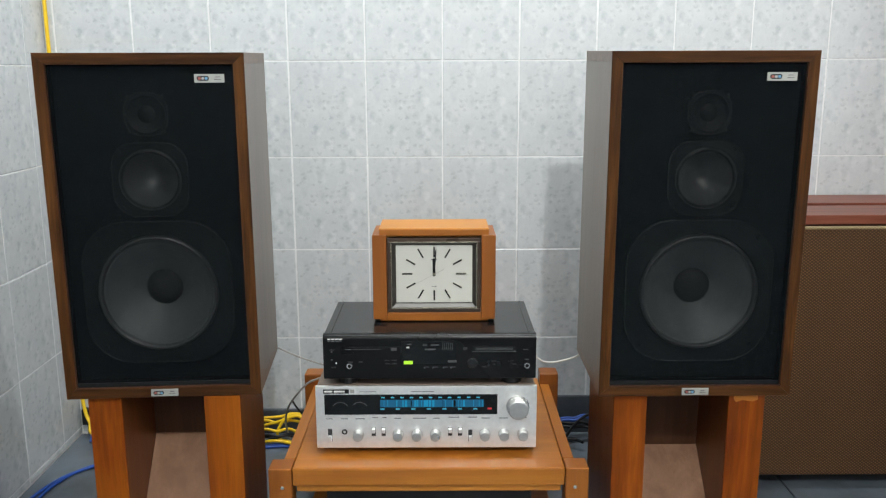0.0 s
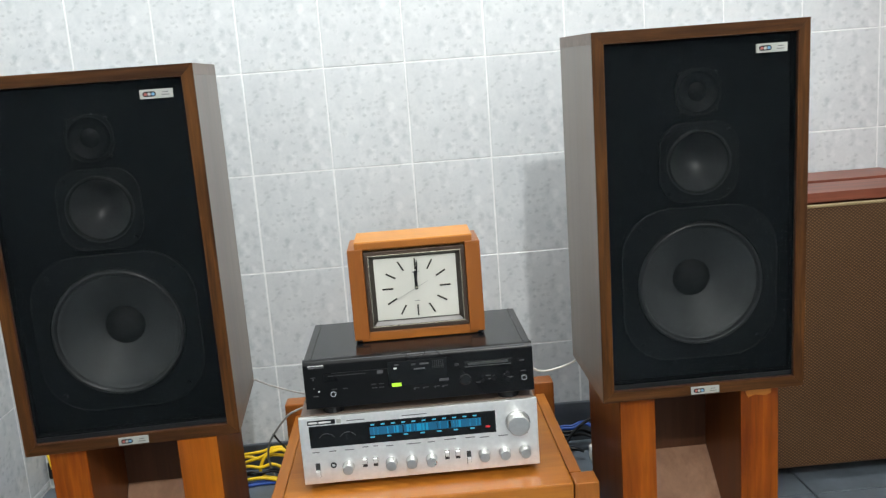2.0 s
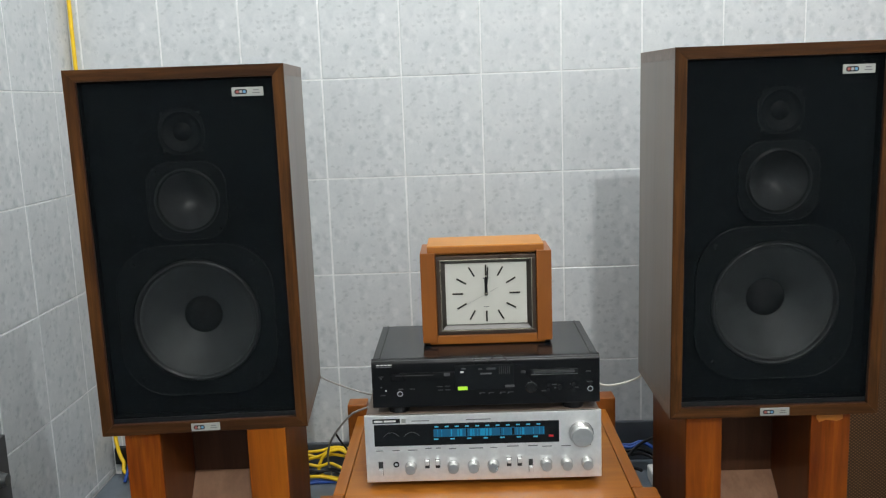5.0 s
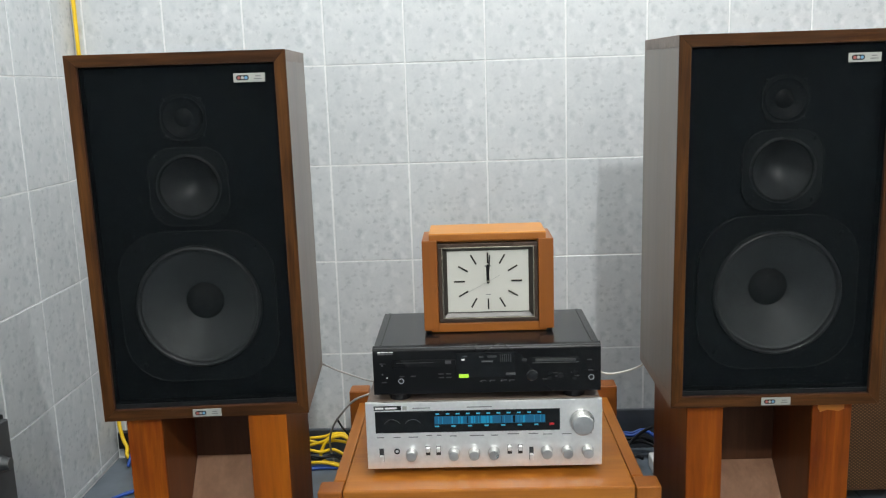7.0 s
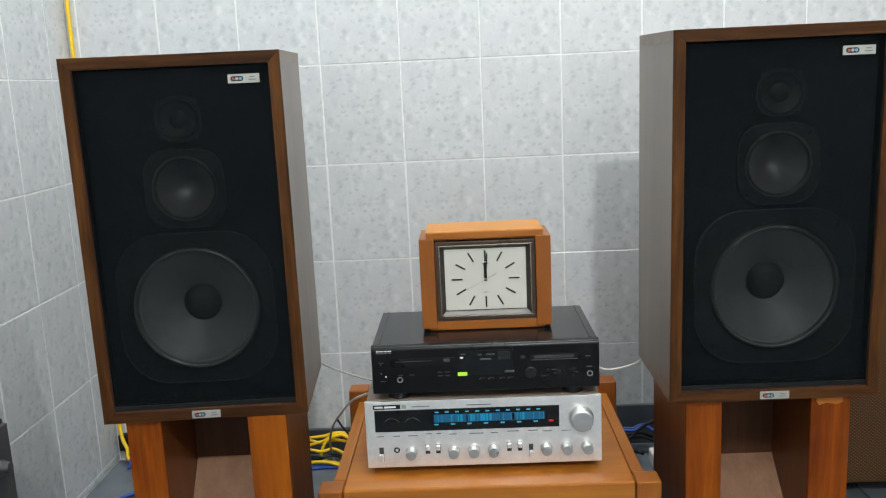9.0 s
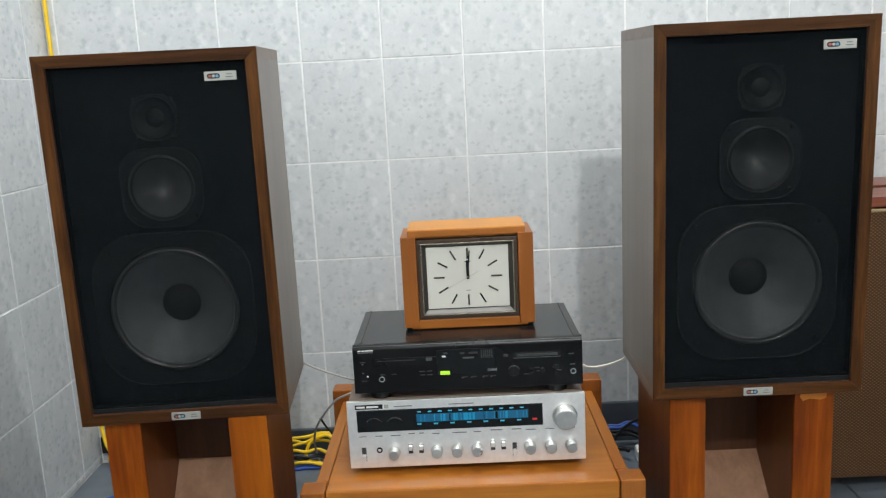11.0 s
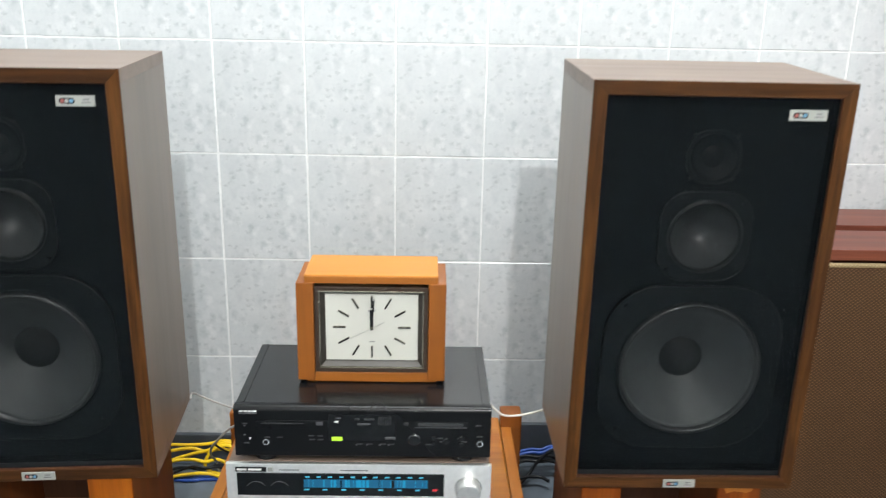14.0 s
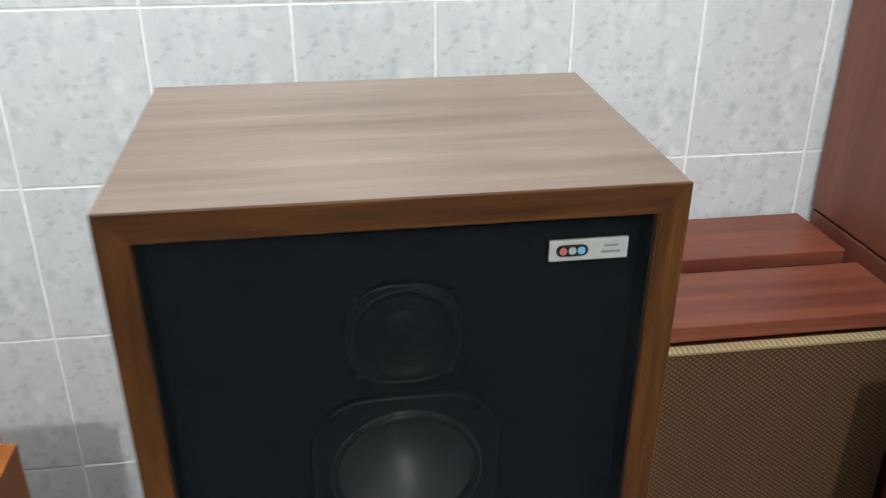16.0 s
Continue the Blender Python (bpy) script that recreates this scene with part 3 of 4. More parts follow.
# ---- low wooden table ----
stool = thing("low_table", pose(0.010, 1.92, 0), "low honey-coloured wooden table carrying the stacked hi-fi", "table")
TZ = 0.240
part("tabletop", box(-0.268, 0.268, 0.0, 0.500, TZ - 0.038, TZ, 0.004), STOOL_X, stool)
for k in (-1, 1):
    a, b = sorted((k * 0.269, k * 0.292))
    part("side_rail", box(a, b, 0.048, 0.462, TZ - 0.060, TZ - 0.0015, 0.003), STOOL_Y, stool)
    for y0, top in ((-0.002, -0.0005), (0.458, 0.026)):
        a, b = sorted((k * 0.2695, k * 0.315))
        leg = part("leg", box(a, b, y0, y0 + 0.047, 0.0, TZ + top, 0.004, 3), STOOL_SHADED_Z, stool)
        if y0 < 0.1:
            part("screw", lathe([(0, 0.0015), (0.0035, 0.001), (0.004, 0)], front((a + b) / 2 - 0.004 * k, y0, TZ - 0.040), 12), CHROME, leg)
part("front_rail", box(-0.262, 0.262, 0.010, 0.030, TZ - 0.054, TZ - 0.0385, 0.002), STOOL_X, stool)
part("lower_shelf", box(-0.268, 0.268, 0.012, 0.480, 0.035, 0.055, 0.003), STOOL_X, stool)

under = thing("audio_component", pose(0.010, 1.945, 0.0552), "black audio component on the table's lower shelf", "audio component")
part("case", box(-0.20, 0.20, 0.012, 0.36, 0.010, 0.125, 0.003), BLACKMETAL, under)
part("front_panel", box(-0.205, 0.205, 0.0, 0.0115, 0.008, 0.128, 0.003), BLACK, under)
for x in (-0.17, 0.17):
    for y in (0.05, 0.31):
        part("foot", lathe([(0, 0), (0.018, 0), (0.016, 0.0098), (0, 0.0098)], pose(x, y, 0), 16), RUBBER, under)

# ---- stereo receiver ----
RW, RZ0, RH = 0.222, 0.254, 0.132
rc = thing("stereo_receiver", pose(0.005, 1.983, RZ0), "silver-fronted vintage stereo receiver with lit blue tuning dial", "receiver")
part("case", box(-RW + 0.003, RW - 0.003, 0.0085, 0.300, 0.003, RH + 0.001, 0.002), WALNUT_LIT_X, rc, "dark wood-grain case top")
face = part("faceplate", box(-RW, RW, 0.0, 0.008, 0.0, RH, 0.0012), BRUSHED, rc, "brushed aluminium faceplate")
for x in (-0.18, 0.18):
    for y in (0.05, 0.26):
        part("foot", lathe([(0, -0.0138), (0.017, -0.0138), (0.019, 0.004), (0, 0.004)], pose(x, y, 0), 16), RUBBER, rc)


def fx(px):
    """Place along a 440 mm front, from a share of its width."""
    return -RW + 2 * RW * px


def fz(share):
    return RH * (1 - share)


dialw = part("dial_window", box(fx(0.040), fx(0.822), -0.0012, 0.002, fz(0.455), fz(0.132), 0.0008), SMOKED, rc, "smoked black dial window")
part("tuning_scale", box(fx(0.292), fx(0.760), -0.0018, 0.0, fz(0.332), fz(0.215)), BLUEGLOW, dialw, "glowing blue tuning scale")
rnd = random.Random(4)
for k in range(34):
    x = fx(0.296 + 0.46 * k / 33 + rnd.uniform(-0.003, 0.003))
    w = rnd.choice((0.0005, 0.0012, 0.0022))
    if rnd.random() < 0.62:
        part("scale_line", box(x - w, x + w, -0.0022, -0.0017, fz(0.325), fz(0.222)), TEALGLOW if rnd.random() < 0.7 else SMOKED, dialw)
for k in range(11):
    x = fx(0.305 + 0.043 * k)
    part("scale_mark", box(x - 0.0035, x + 0.0035, -0.0020, -0.0010, fz(0.188), fz(0.170)), CYANGLOW, dialw)
for k in range(7):
    x = fx(0.302 + 0.070 * k)
    part("scale_mark", box(x - 0.0040, x + 0.0040, -0.0020, -0.0010, fz(0.372), fz(0.354)), CYANGLOW, dialw)
part("stereo_lamp", box(fx(0.778), fx(0.797), -0.0020, -0.0010, fz(0.372), fz(0.345)), REDGLOW, dialw)
for px in (0.112, 0.200):
    pts = [(fx(px) + 0.019 * math.sin(radians(a)), -0.0016, fz(0.42) + 0.0225 * math.cos(radians(a))) for a in range(-50, 51, 10)]
    part("meter_arc", tube(pts, 0.00035, 5, 2), MIDGREY, dialw)
part("name_plate", box(fx(0.036), fx(0.152), -0.0012, 0.001, fz(0.112), fz(0.048)), BLACK, rc, "black name plate with pale print")
for a, b in ((0.042, 0.078), (0.084, 0.134)):
    part("print_bar", box(fx(a), fx(b), -0.0018, -0.0008, fz(0.092), fz(0.066)), WHITE, rc)
part("emblem", box(fx(0.158), fx(0.176), -0.0010, 0.001, fz(0.108), fz(0.052)), PLATE, rc)
for a, b, s in ((0.20, 0.275, 0.085), (0.43, 0.535, 0.085), (0.045, 0.075, 0.52), (0.115, 0.145, 0.52), (0.180, 0.220, 0.52), (0.255, 0.28, 0.50), (0.30, 0.32, 0.50), (0.355, 0.385, 0.515), (0.44, 0.50, 0.515), (0.53, 0.56, 0.515), (0.60, 0.65, 0.50), (0.69, 0.73, 0.50), (0.75, 0.79, 0.515), (0.83, 0.87, 0.515), (0.90, 0.955, 0.51)):
    part("print_bar", box(fx(a), fx(b), -0.0006, 0.001, fz(s + 0.008), fz(s - 0.004)), MIDGREY, rc)


def knob(parent, x, z, r, length):
    k = part("knob", lathe([(0, length + 0.0002), (r * 0.84, length), (r * 0.93, length - 0.001), (r * 0.96, length * 0.45), (r, length * 0.4), (r, 0.0), (0, 0)], front(x, 0, z), 40), KNOB, parent, "turned aluminium knob", smooth=False)
    part("ring", lathe([(r * 1.10, 0.0008), (r * 1.10, 0.0002), (r, 0.0002), (r, 0.0008), (r * 1.10, 0.0008)], front(x, 0, z), 40), KNOB, k)


for px in (0.190, 0.371, 0.457, 0.541, 0.765, 0.852, 0.938):
    knob(rc, fx(px), fz(0.775), 0.0104, 0.017)
knob(rc, fx(0.914), fz(0.335), 0.0213, 0.022)


def lever(parent, x, z, w, h, up):
    slot = part("switch_slot", box(x - w / 2, x + w / 2, -0.0008, 0.002, z - h / 2, z + h / 2), DARKGREY, parent)
    c = z + (h * 0.22 if up else -h * 0.22)
    part("switch_lever", box(x - w * 0.42, x + w * 0.42, -0.0085, 0.0, c - h * 0.24, c + h * 0.24, 0.001), BRUSHED, slot)


lever(rc, fx(0.062), fz(0.79), 0.0085, 0.027, False)
for px in (0.260, 0.305, 0.608, 0.653):
    lever(rc, fx(px), fz(0.735), 0.0085, 0.018, True)
lever(rc, fx(0.700), fz(0.80), 0.0080, 0.025, False)
part("headphone_socket", lathe([(0, -0.003), (0.0028, -0.003), (0.0032, 0.0012), (0.0055, 0.0012), (0.0058, 0)], front(fx(0.128), 0, fz(0.735)), 20), BLACK, rc)

# ---- disc deck on the receiver ----
DW, DH, DZ = 0.2105, 0.092, 0.403
dk = thing("disc_deck", pose(0.0128, 1.978, DZ), "slim black compact-disc and minidisc deck with a green lit key", "disc player")
part("case", box(-DW + 0.001, DW - 0.001, 0.0145, 0.250, 0.004, DH - 0.001, 0.002), BLACKMETAL, dk, "black painted metal cover")
for k in (-1, 1):
    part("cover_ridge", box(k * (DW - 0.013) - 0.0018, k * (DW - 0.013) + 0.0018, 0.016, 0.247, DH - 0.0014, DH + 0.0006, 0.0005), BLACKMETAL, dk)
profile = [(0.0095 - 0.0095 * math.sin(radians(q)), DH - 0.0095 + 0.0095 * math.cos(radians(q))) for q in range(0, 91, 2)]
profile += [(0.004 - 0.004 * math.cos(radians(q)), 0.004 - 0.004 * math.sin(radians(q))) for q in range(0, 91, 30)] + [(0.0142, 0.0), (0.0142, DH)]
shell = prism(profile, -DW, DW)
bmesh.ops.transform(shell, matrix=Matrix(((0, 1, 0, 0), (1, 0, 0, 0), (0, 0, 1, 0), (0, 0, 0, 1))), verts=shell.verts)
bmesh.ops.recalc_face_normals(shell, faces=shell.faces[:])
part("front_panel", shell, DECKBLACK, dk, "glossy black front panel with a rounded top edge")
for x in (-0.165, 0.165):
    for y in (0.035, 0.215):
        part("foot", lathe([(0, -0.0158), (0.020, -0.0158), (0.022, -0.006), (0.018, 0.006), (0, 0.006)], pose(x, y, 0), 20), BLACK, dk)


def dx(share):
    return -DW + 2 * DW * share


def dz(share):
    return DH * (1 - share)


def on_deck(name, a, b, t, u, mat, out=0.0008, label="", parent=None):
    return part(name, box(dx(a), dx(b), -out, 0.003, dz(u), dz(t), min(0.0006, out * 0.5)), mat, parent or dk, label)


for a, b in ((0.022, 0.036), (0.0385, 0.0545), (0.057, 0.071), (0.0735, 0.0895)):
    for t in (0.088, 0.128):
        on_deck("name_bar", a, b, t, t + 0.020, MIDGREY if t > 0.1 else WHITE, 0.0006)
on_deck("disc_tray", 0.085, 0.365, 0.27, 0.43, DECKBLACK, 0.0018, "closed disc tray")
on_deck("tray_line", 0.105, 0.27, 0.315, 0.330, DARKGREY, 0.0023)
on_deck("disc_mark", 0.318, 0.345, 0.285, 0.355, DIMGREY, 0.0022)
on_deck("display_window", 0.365, 0.625, 0.14, 0.66, SMOKED, 0.0012, "smoked display window")
for a, b, t, u, mat in ((0.395, 0.415, 0.20, 0.225, DIMGREY), (0.390, 0.405, 0.265, 0.30, WHITE), (0.468, 0.487, 0.21, 0.25, DARKGREY), (0.505, 0.545, 0.21, 0.25, DARKGREY), (0.478, 0.528, 0.31, 0.345, DIMGREY), (0.555, 0.61, 0.18, 0.185, DARKGREY), (0.555, 0.61, 0.30, 0.31, DARKGREY)):
    on_deck("display_segment", a, b, t, u, mat, 0.0016)
for k in range(6):
    on_deck("display_segment", 0.560 + 0.009 * k, 0.563 + 0.009 * k, 0.19, 0.35, DARKGREY, 0.0016)
on_deck("lit_key", 0.378, 0.420, 0.585, 0.66, GREENGLOW, 0.0022, "bright yellow-green lit key")
on_deck("minidisc_slot", 0.700, 0.905, 0.27, 0.385, BLACKMETAL, 0.0018, "minidisc loading slot")
on_deck("slot_lip", 0.715, 0.890, 0.295, 0.350, DARKGREY, 0.0024)
on_deck("slot_line", 0.700, 0.905, 0.372, 0.385, DIMGREY, 0.0022)
on_deck("mark", 0.657, 0.676, 0.29, 0.345, DARKGREY, 0.0014)
on_deck("mark", 0.585, 0.627, 0.575, 0.625, DIMGREY, 0.0018)
for a, t in ((0.288, 0.565), (0.322, 0.565), (0.290, 0.64), (0.322, 0.64), (0.46, 0.60), (0.49, 0.60), (0.115, 0.60), (0.165, 0.60), (0.475, 0.72), (0.515, 0.72), (0.565, 0.72), (0.60, 0.72), (0.745, 0.715), (0.79, 0.59), (0.80, 0.66), (0.87, 0.59), (0.885, 0.66), (0.03, 0.33), (0.035, 0.72), (0.94, 0.33), (0.945, 0.55)):
    on_deck("key_print", a, a + 0.022, t, t + 0.022, DARKGREY, 0.0010)
for a, t in ((0.040, 0.38), (0.040, 0.565), (0.060, 0.635), (0.515, 0.745), (0.475, 0.745), (0.565, 0.745), (0.60, 0.745)):
    part("pin_lamp", lathe([(0, 0.0018), (0.0013, 0.0014), (0.0016, 0)], front(dx(a), 0, dz(t)), 12), WHITE if 0.6 < t < 0.7 else DIMGREY, dk)
for a in (0.122, 0.958):
    part("headphone_socket", lathe([(0, -0.001), (0.0032, -0.001), (0.0036, 0.0022), (0.0055, 0.0022), (0.0060, 0)], front(dx(a), 0, dz(0.70)), 24), CHROME, dk)
for a, t, r in ((0.700, 0.64, 0.011), (0.775, 0.60, 0.0045), (0.825, 0.66, 0.006), (0.885, 0.60, 0.005), (0.775, 0.70, 0.0045), (0.885, 0.72, 0.005)):
    part("push_key", lathe([(0, 0.0026), (r * 0.8, 0.0026), (r, 0.0010), (r, 0)], front(dx(a), 0, dz(t)), 28), BLACKMETAL, dk)

# ---- mantel clock on the deck ----
CZ = DZ + DH
ck = thing("mantel_clock", pose(0.0215, 2.070, CZ), "square wooden mantel clock with cream dial, standing on the deck", "clock")
part("body", box(-0.112, 0.112, 0.016, 0.106, 0.004, 0.180, 0.002), CLOCK_LIT_X, ck)
part("cap", box(-0.1115, 0.1115, -0.001, 0.108, 0.181, 0.1955, 0.0012), CLOCK_LIT_X, ck, "wooden top board, coloured as if lit from above")
part("base_board", box(-0.112, 0.112, -0.001, 0.105, 0.0005, 0.020, 0.003), CLOCK_SHADED_X, ck)
# Thin slab added so the cap's front reads shaded against its lit top.
part("cap_lip", box(-0.1113, 0.1113, -0.0035, -0.0012, 0.1815, 0.1935, 0.001), CLOCK_SHADED_X, ck)
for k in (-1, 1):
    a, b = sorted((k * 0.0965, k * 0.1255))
    part("side_pillar", box(a, b, -0.006, 0.108, 0.006, 0.1825, 0.0015), CLOCK_SHADED_Z, ck)
    part("pillar_foot", box(min(k * 0.100, k * 0.122), max(k * 0.100, k * 0.122), 0.004, 0.102, 0.0, 0.0062, 0.001), BLACK, ck)


bez = part("bezel", ring(-0.0955, 0.0955, 0.0205, 0.1755, 0.0075, -0.0035, 0.0165, 0.0012), BEZEL, ck, "dark bronze dial bezel")
part("bezel_trim", ring(-0.0885, 0.0885, 0.0275, 0.1685, 0.0022, -0.0040, 0.004, 0.0006), BRASS, bez, "thin polished metal inner trim")
slope = bmesh.new()
rims = [[slope.verts.new((sx * a, y, zz)) for sx, zz in ((-1, lo), (1, lo), (1, hi), (-1, hi))] for a, lo, hi, y in ((0.0868, 0.0292, 0.1668, -0.0005), (0.0785, 0.0375, 0.1588, 0.0092), (0.0785, 0.0375, 0.1588, 0.0150), (0.0868, 0.0292, 0.1668, 0.0150))]
for u, w in ((0, 1), (1, 2), (2, 3), (3, 0)):
    for k in range(4):
        slope.faces.new((rims[u][k], rims[u][(k + 1) % 4], rims[w][(k + 1) % 4], rims[w][k]))
bmesh.ops.recalc_face_normals(slope, faces=slope.faces[:])
part("bezel_inset", slope, INSET, bez, "grey-brown sloping inner frame")
dial = part("dial", box(-0.0785, 0.0785, 0.0005, 0.0039, 0.0375, 0.1588), DIAL, ck, "plain cream dial face")
dial.location = (0, 0.0088, 0.0004)
cx, cz = 0.0, 0.0985
for k in range(12):
    a = radians(30 * k)
    bm = box(-0.0016, 0.0016, -0.0016, 0.0006, -0.0106, 0.0106, 0.0004)
    px, pz = 0.0552 * math.sin(a), (0.0455 if k % 6 == 0 else 0.0495) * math.cos(a)
    bmesh.ops.transform(bm, matrix=pose(cx + px, 0, cz + pz, 0, math.degrees(a), 0), verts=bm.verts)
    part("hour_marker", bm, BRASS, dial)
    bm = box(-0.0010, 0.0014, -0.0019, -0.0015, -0.0099, 0.0099)
    bmesh.ops.transform(bm, matrix=pose(cx + px, 0, cz + pz, 0, math.degrees(a), 0), verts=bm.verts)
    part("marker_inlay", bm, BLACK, dial)
for name, length, w, ang, out, mat in (("minute_pointer", 0.054, 0.0013, 4.5, 0.0048, BLACK), ("hour_pointer", 0.034, 0.0028, -1.0, 0.0036, BLACK), ("second_pointer", 0.044, 0.0003, 242.0, 0.0058, PLATE), ("second_tail", 0.026, 0.0004, 62.0, 0.0058, PLATE)):
    bm = prism([(-w, -0.004), (w, -0.004), (w, length * 0.9), (0, length), (-w, length * 0.9)], -out - 0.0004, -out)
    bmesh.ops.transform(bm, matrix=pose(cx, 0, cz, 0, ang, 0), verts=bm.verts)
    part(name, bm, mat, dial)
part("hub", lathe([(0, 0.0078), (0.0022, 0.0074), (0.0030, 0.005), (0.0030, 0)], front(cx, 0, cz), 20), BRASS, dial)
part("print_bar", box(-0.006, 0.006, -0.0002, 0.001, cz + 0.0285, cz + 0.0305), MIDGREY, dial)
part("print_bar", box(-0.005, 0.005, -0.0002, 0.001, cz - 0.0275, cz - 0.0265), MIDGREY, dial)


# ---- flat loudspeakers standing against the wall, and the big cabinet ----
def flat_speaker(m, label, grille):
    s = thing("flat_loudspeaker", m, label, "loudspeaker", "flat mahogany loudspeakers by the wall")
    W, D, H = 0.60, 0.142, 0.640
    part("top_board", box(-W, 0, 0, D, H - 0.022, H, 0.0015), MAHOG_X, s, "red-brown mahogany top board")
    for x in (-W, -0.02):
        part("side_board", box(x, x + 0.02, 0, D, 0, H - 0.0222, 0.0015), MAHOG_Z, s)
    part("back_board", box(-W + 0.0202, -0.0202, D - 0.012, D - 0.001, 0.02, H - 0.0224), MAHOG_Z, s)
    part("bottom_board", box(-W + 0.0202, -0.0202, 0, D, 0, 0.019, 0.001), MAHOG_X, s)
    if grille:
        g = part("grille", box(-W + 0.006, -0.006, -0.018, -0.0005, 0.004, H - 0.026, 0.004), TAN, s, "tan woven grille cloth")
        part("piping", box(-W + 0.006, -0.006, -0.0195, -0.003, H - 0.0300, H - 0.0245, 0.0025), PIPING, g, "pale woven edge of the grille")
    else:
        part("front_board", box(-W + 0.0202, -0.0202, 0.002, 0.014, 0.0195, H - 0.0224), MAHOG_X, s)
    for x in (-W + 0.05, -0.05):
        for y in (0.030, D - 0.035):
            part("foot", lathe([(0, -0.035), (0.018, -0.035), (0.020, 0), (0, 0)], pose(x, y, 0), 16), BLACK, s)
    return s


flat_speaker(pose(1.234, 2.302, 0.035), "flat mahogany loudspeaker with tan woven grille, standing before its twin", True)
flat_speaker(pose(1.240, 2.484, 0.035), "flat mahogany loudspeaker pushed back against the tiled wall", False)

tall = thing("tall_cabinet", pose(1.268, 2.26, 0), "tall red-brown wooden cabinet against the tiled wall", "cabinet")
part("lower_body", box(0, 0.62, 0.0, 0.372, 0, 0.679, 0.003), MAHOG_Z, tall)
part("upper_body", box(-0.002, 0.62, -0.004, 0.372, 0.683, 2.025, 0.003), MAHOG_Z, tall)

# cream-grilled speaker at the side, turned towards the middle
CR = pose(1.136, 2.165, 0, 0, 0, -89)
cs = thing("side_loudspeaker", CR, "wooden loudspeaker with a cream woven grille, facing across the room", "loudspeaker")
part("cabinet", box(0.0, 0.40, 0.014, 0.30, 0.0, 0.665, 0.002), MAHOG_Z, cs, "reddish-brown wooden cabinet")
part("front_frame", ring(0.0, 0.40, 0.0, 0.665, 0.012, 0.0, 0.0138, 0.0012), EDGE_Z, cs)
part("grille", box(0.0125, 0.3875, 0.001, 0.0135, 0.0125, 0.6525, 0.002), CREAM, cs, "cream woven grille cloth")
sr = thing("second_receiver", CR @ pose(-0.035, 0.052, 0.665), "silver and black receiver resting on the side loudspeaker", "receiver")
part("case", box(0.003, 0.345, 0.009, 0.25, 0.010, 0.124, 0.002), BLACKMETAL, sr)
part("faceplate", box(0.0, 0.348, 0.0, 0.0085, 0.010, 0.126, 0.0015), BRUSHED, sr, "brushed aluminium faceplate")
part("dial_window", box(0.012, 0.336, -0.001, 0.003, 0.062, 0.114, 0.0008), SMOKED, sr)
for k in range(6):
    part("knob", lathe([(0, 0.014), (0.009, 0.014), (0.010, 0.0), (0, 0)], front(0.03 + 0.055 * k, 0, 0.037), 24), BLACK, sr)
for x in (0.03, 0.31):
    for y in (0.04, 0.21):
        part("foot", lathe([(0, 0), (0.014, 0), (0.015, 0.0102), (0, 0.0102)], pose(x, y, 0), 16), RUBBER, sr)

# black equipment case by the left wall
bc = thing("equipment_case", pose(-0.850, 1.905, 0), "black equipment case with knobs, standing by the tiled side wall", "amplifier")
part("case", box(-0.118, -0.012, -0.42, 0.0, 0.0, 0.411, 0.003), BLACK, bc)
part("front_panel", box(-0.0115, 0.0, -0.414, -0.008, 0.006, 0.405, 0.002), plain("charcoal_panel", (0.045, 0.047, 0.050), 0.5), bc, "charcoal front panel")
for y, z in ((-0.045, 0.335), (-0.10, 0.335), (-0.045, 0.215), (-0.10, 0.215)):
    part("knob", lathe([(0, 0.016), (0.010, 0.016), (0.013, 0.004), (0.015, 0), (0, 0)], pose(0, y, z, 0, 90, 0), 24), RUBBER, bc)

# ---- cables ----
def cable(name, points, r, mat, label):
    return tagged(part(name, tube(points, r), mat, smooth=True), label, "cable")


YELLOW_LABEL = "bright yellow cable coiled on the floor behind the table"
for pts in ([(-0.62, 2.585, 0.012), (-0.53, 2.59, 0.058), (-0.457, 2.59, 0.062), (-0.413, 2.592, 0.065), (-0.365, 2.59, 0.074), (-0.28, 2.575, 0.055), (-0.21, 2.55, 0.010)],
            [(-0.60, 2.555, 0.008), (-0.52, 2.57, 0.050), (-0.454, 2.578, 0.060), (-0.416, 2.575, 0.053), (-0.371, 2.575, 0.060), (-0.29, 2.56, 0.040), (-0.23, 2.53, 0.008)],
            [(-0.58, 2.54, 0.006), (-0.50, 2.56, 0.036), (-0.454, 2.568, 0.049), (-0.410, 2.566, 0.062), (-0.362, 2.566, 0.083), (-0.31, 2.555, 0.060), (-0.25, 2.52, 0.006)],
            [(-0.57, 2.52, 0.006), (-0.50, 2.545, 0.040), (-0.448, 2.552, 0.045), (-0.412, 2.550, 0.040), (-0.375, 2.548, 0.046), (-0.31, 2.53, 0.012), (-0.27, 2.50, 0.006)],
            [(-0.335, 2.55, 0.070), (-0.360, 2.556, 0.082), (-0.397, 2.556, 0.067), (-0.414, 2.552, 0.035), (-0.405, 2.548, 0.017), (-0.383, 2.545, 0.012), (-0.34, 2.54, 0.006), (-0.29, 2.53, 0.006)],
            [(-0.55, 2.50, 0.006), (-0.49, 2.52, 0.016), (-0.443, 2.530, 0.019), (-0.415, 2.530, 0.021), (-0.384, 2.530, 0.016), (-0.33, 2.515, 0.006)]):
    cable("yellow_cable", pts, 0.0042, YELLOW, YELLOW_LABEL)
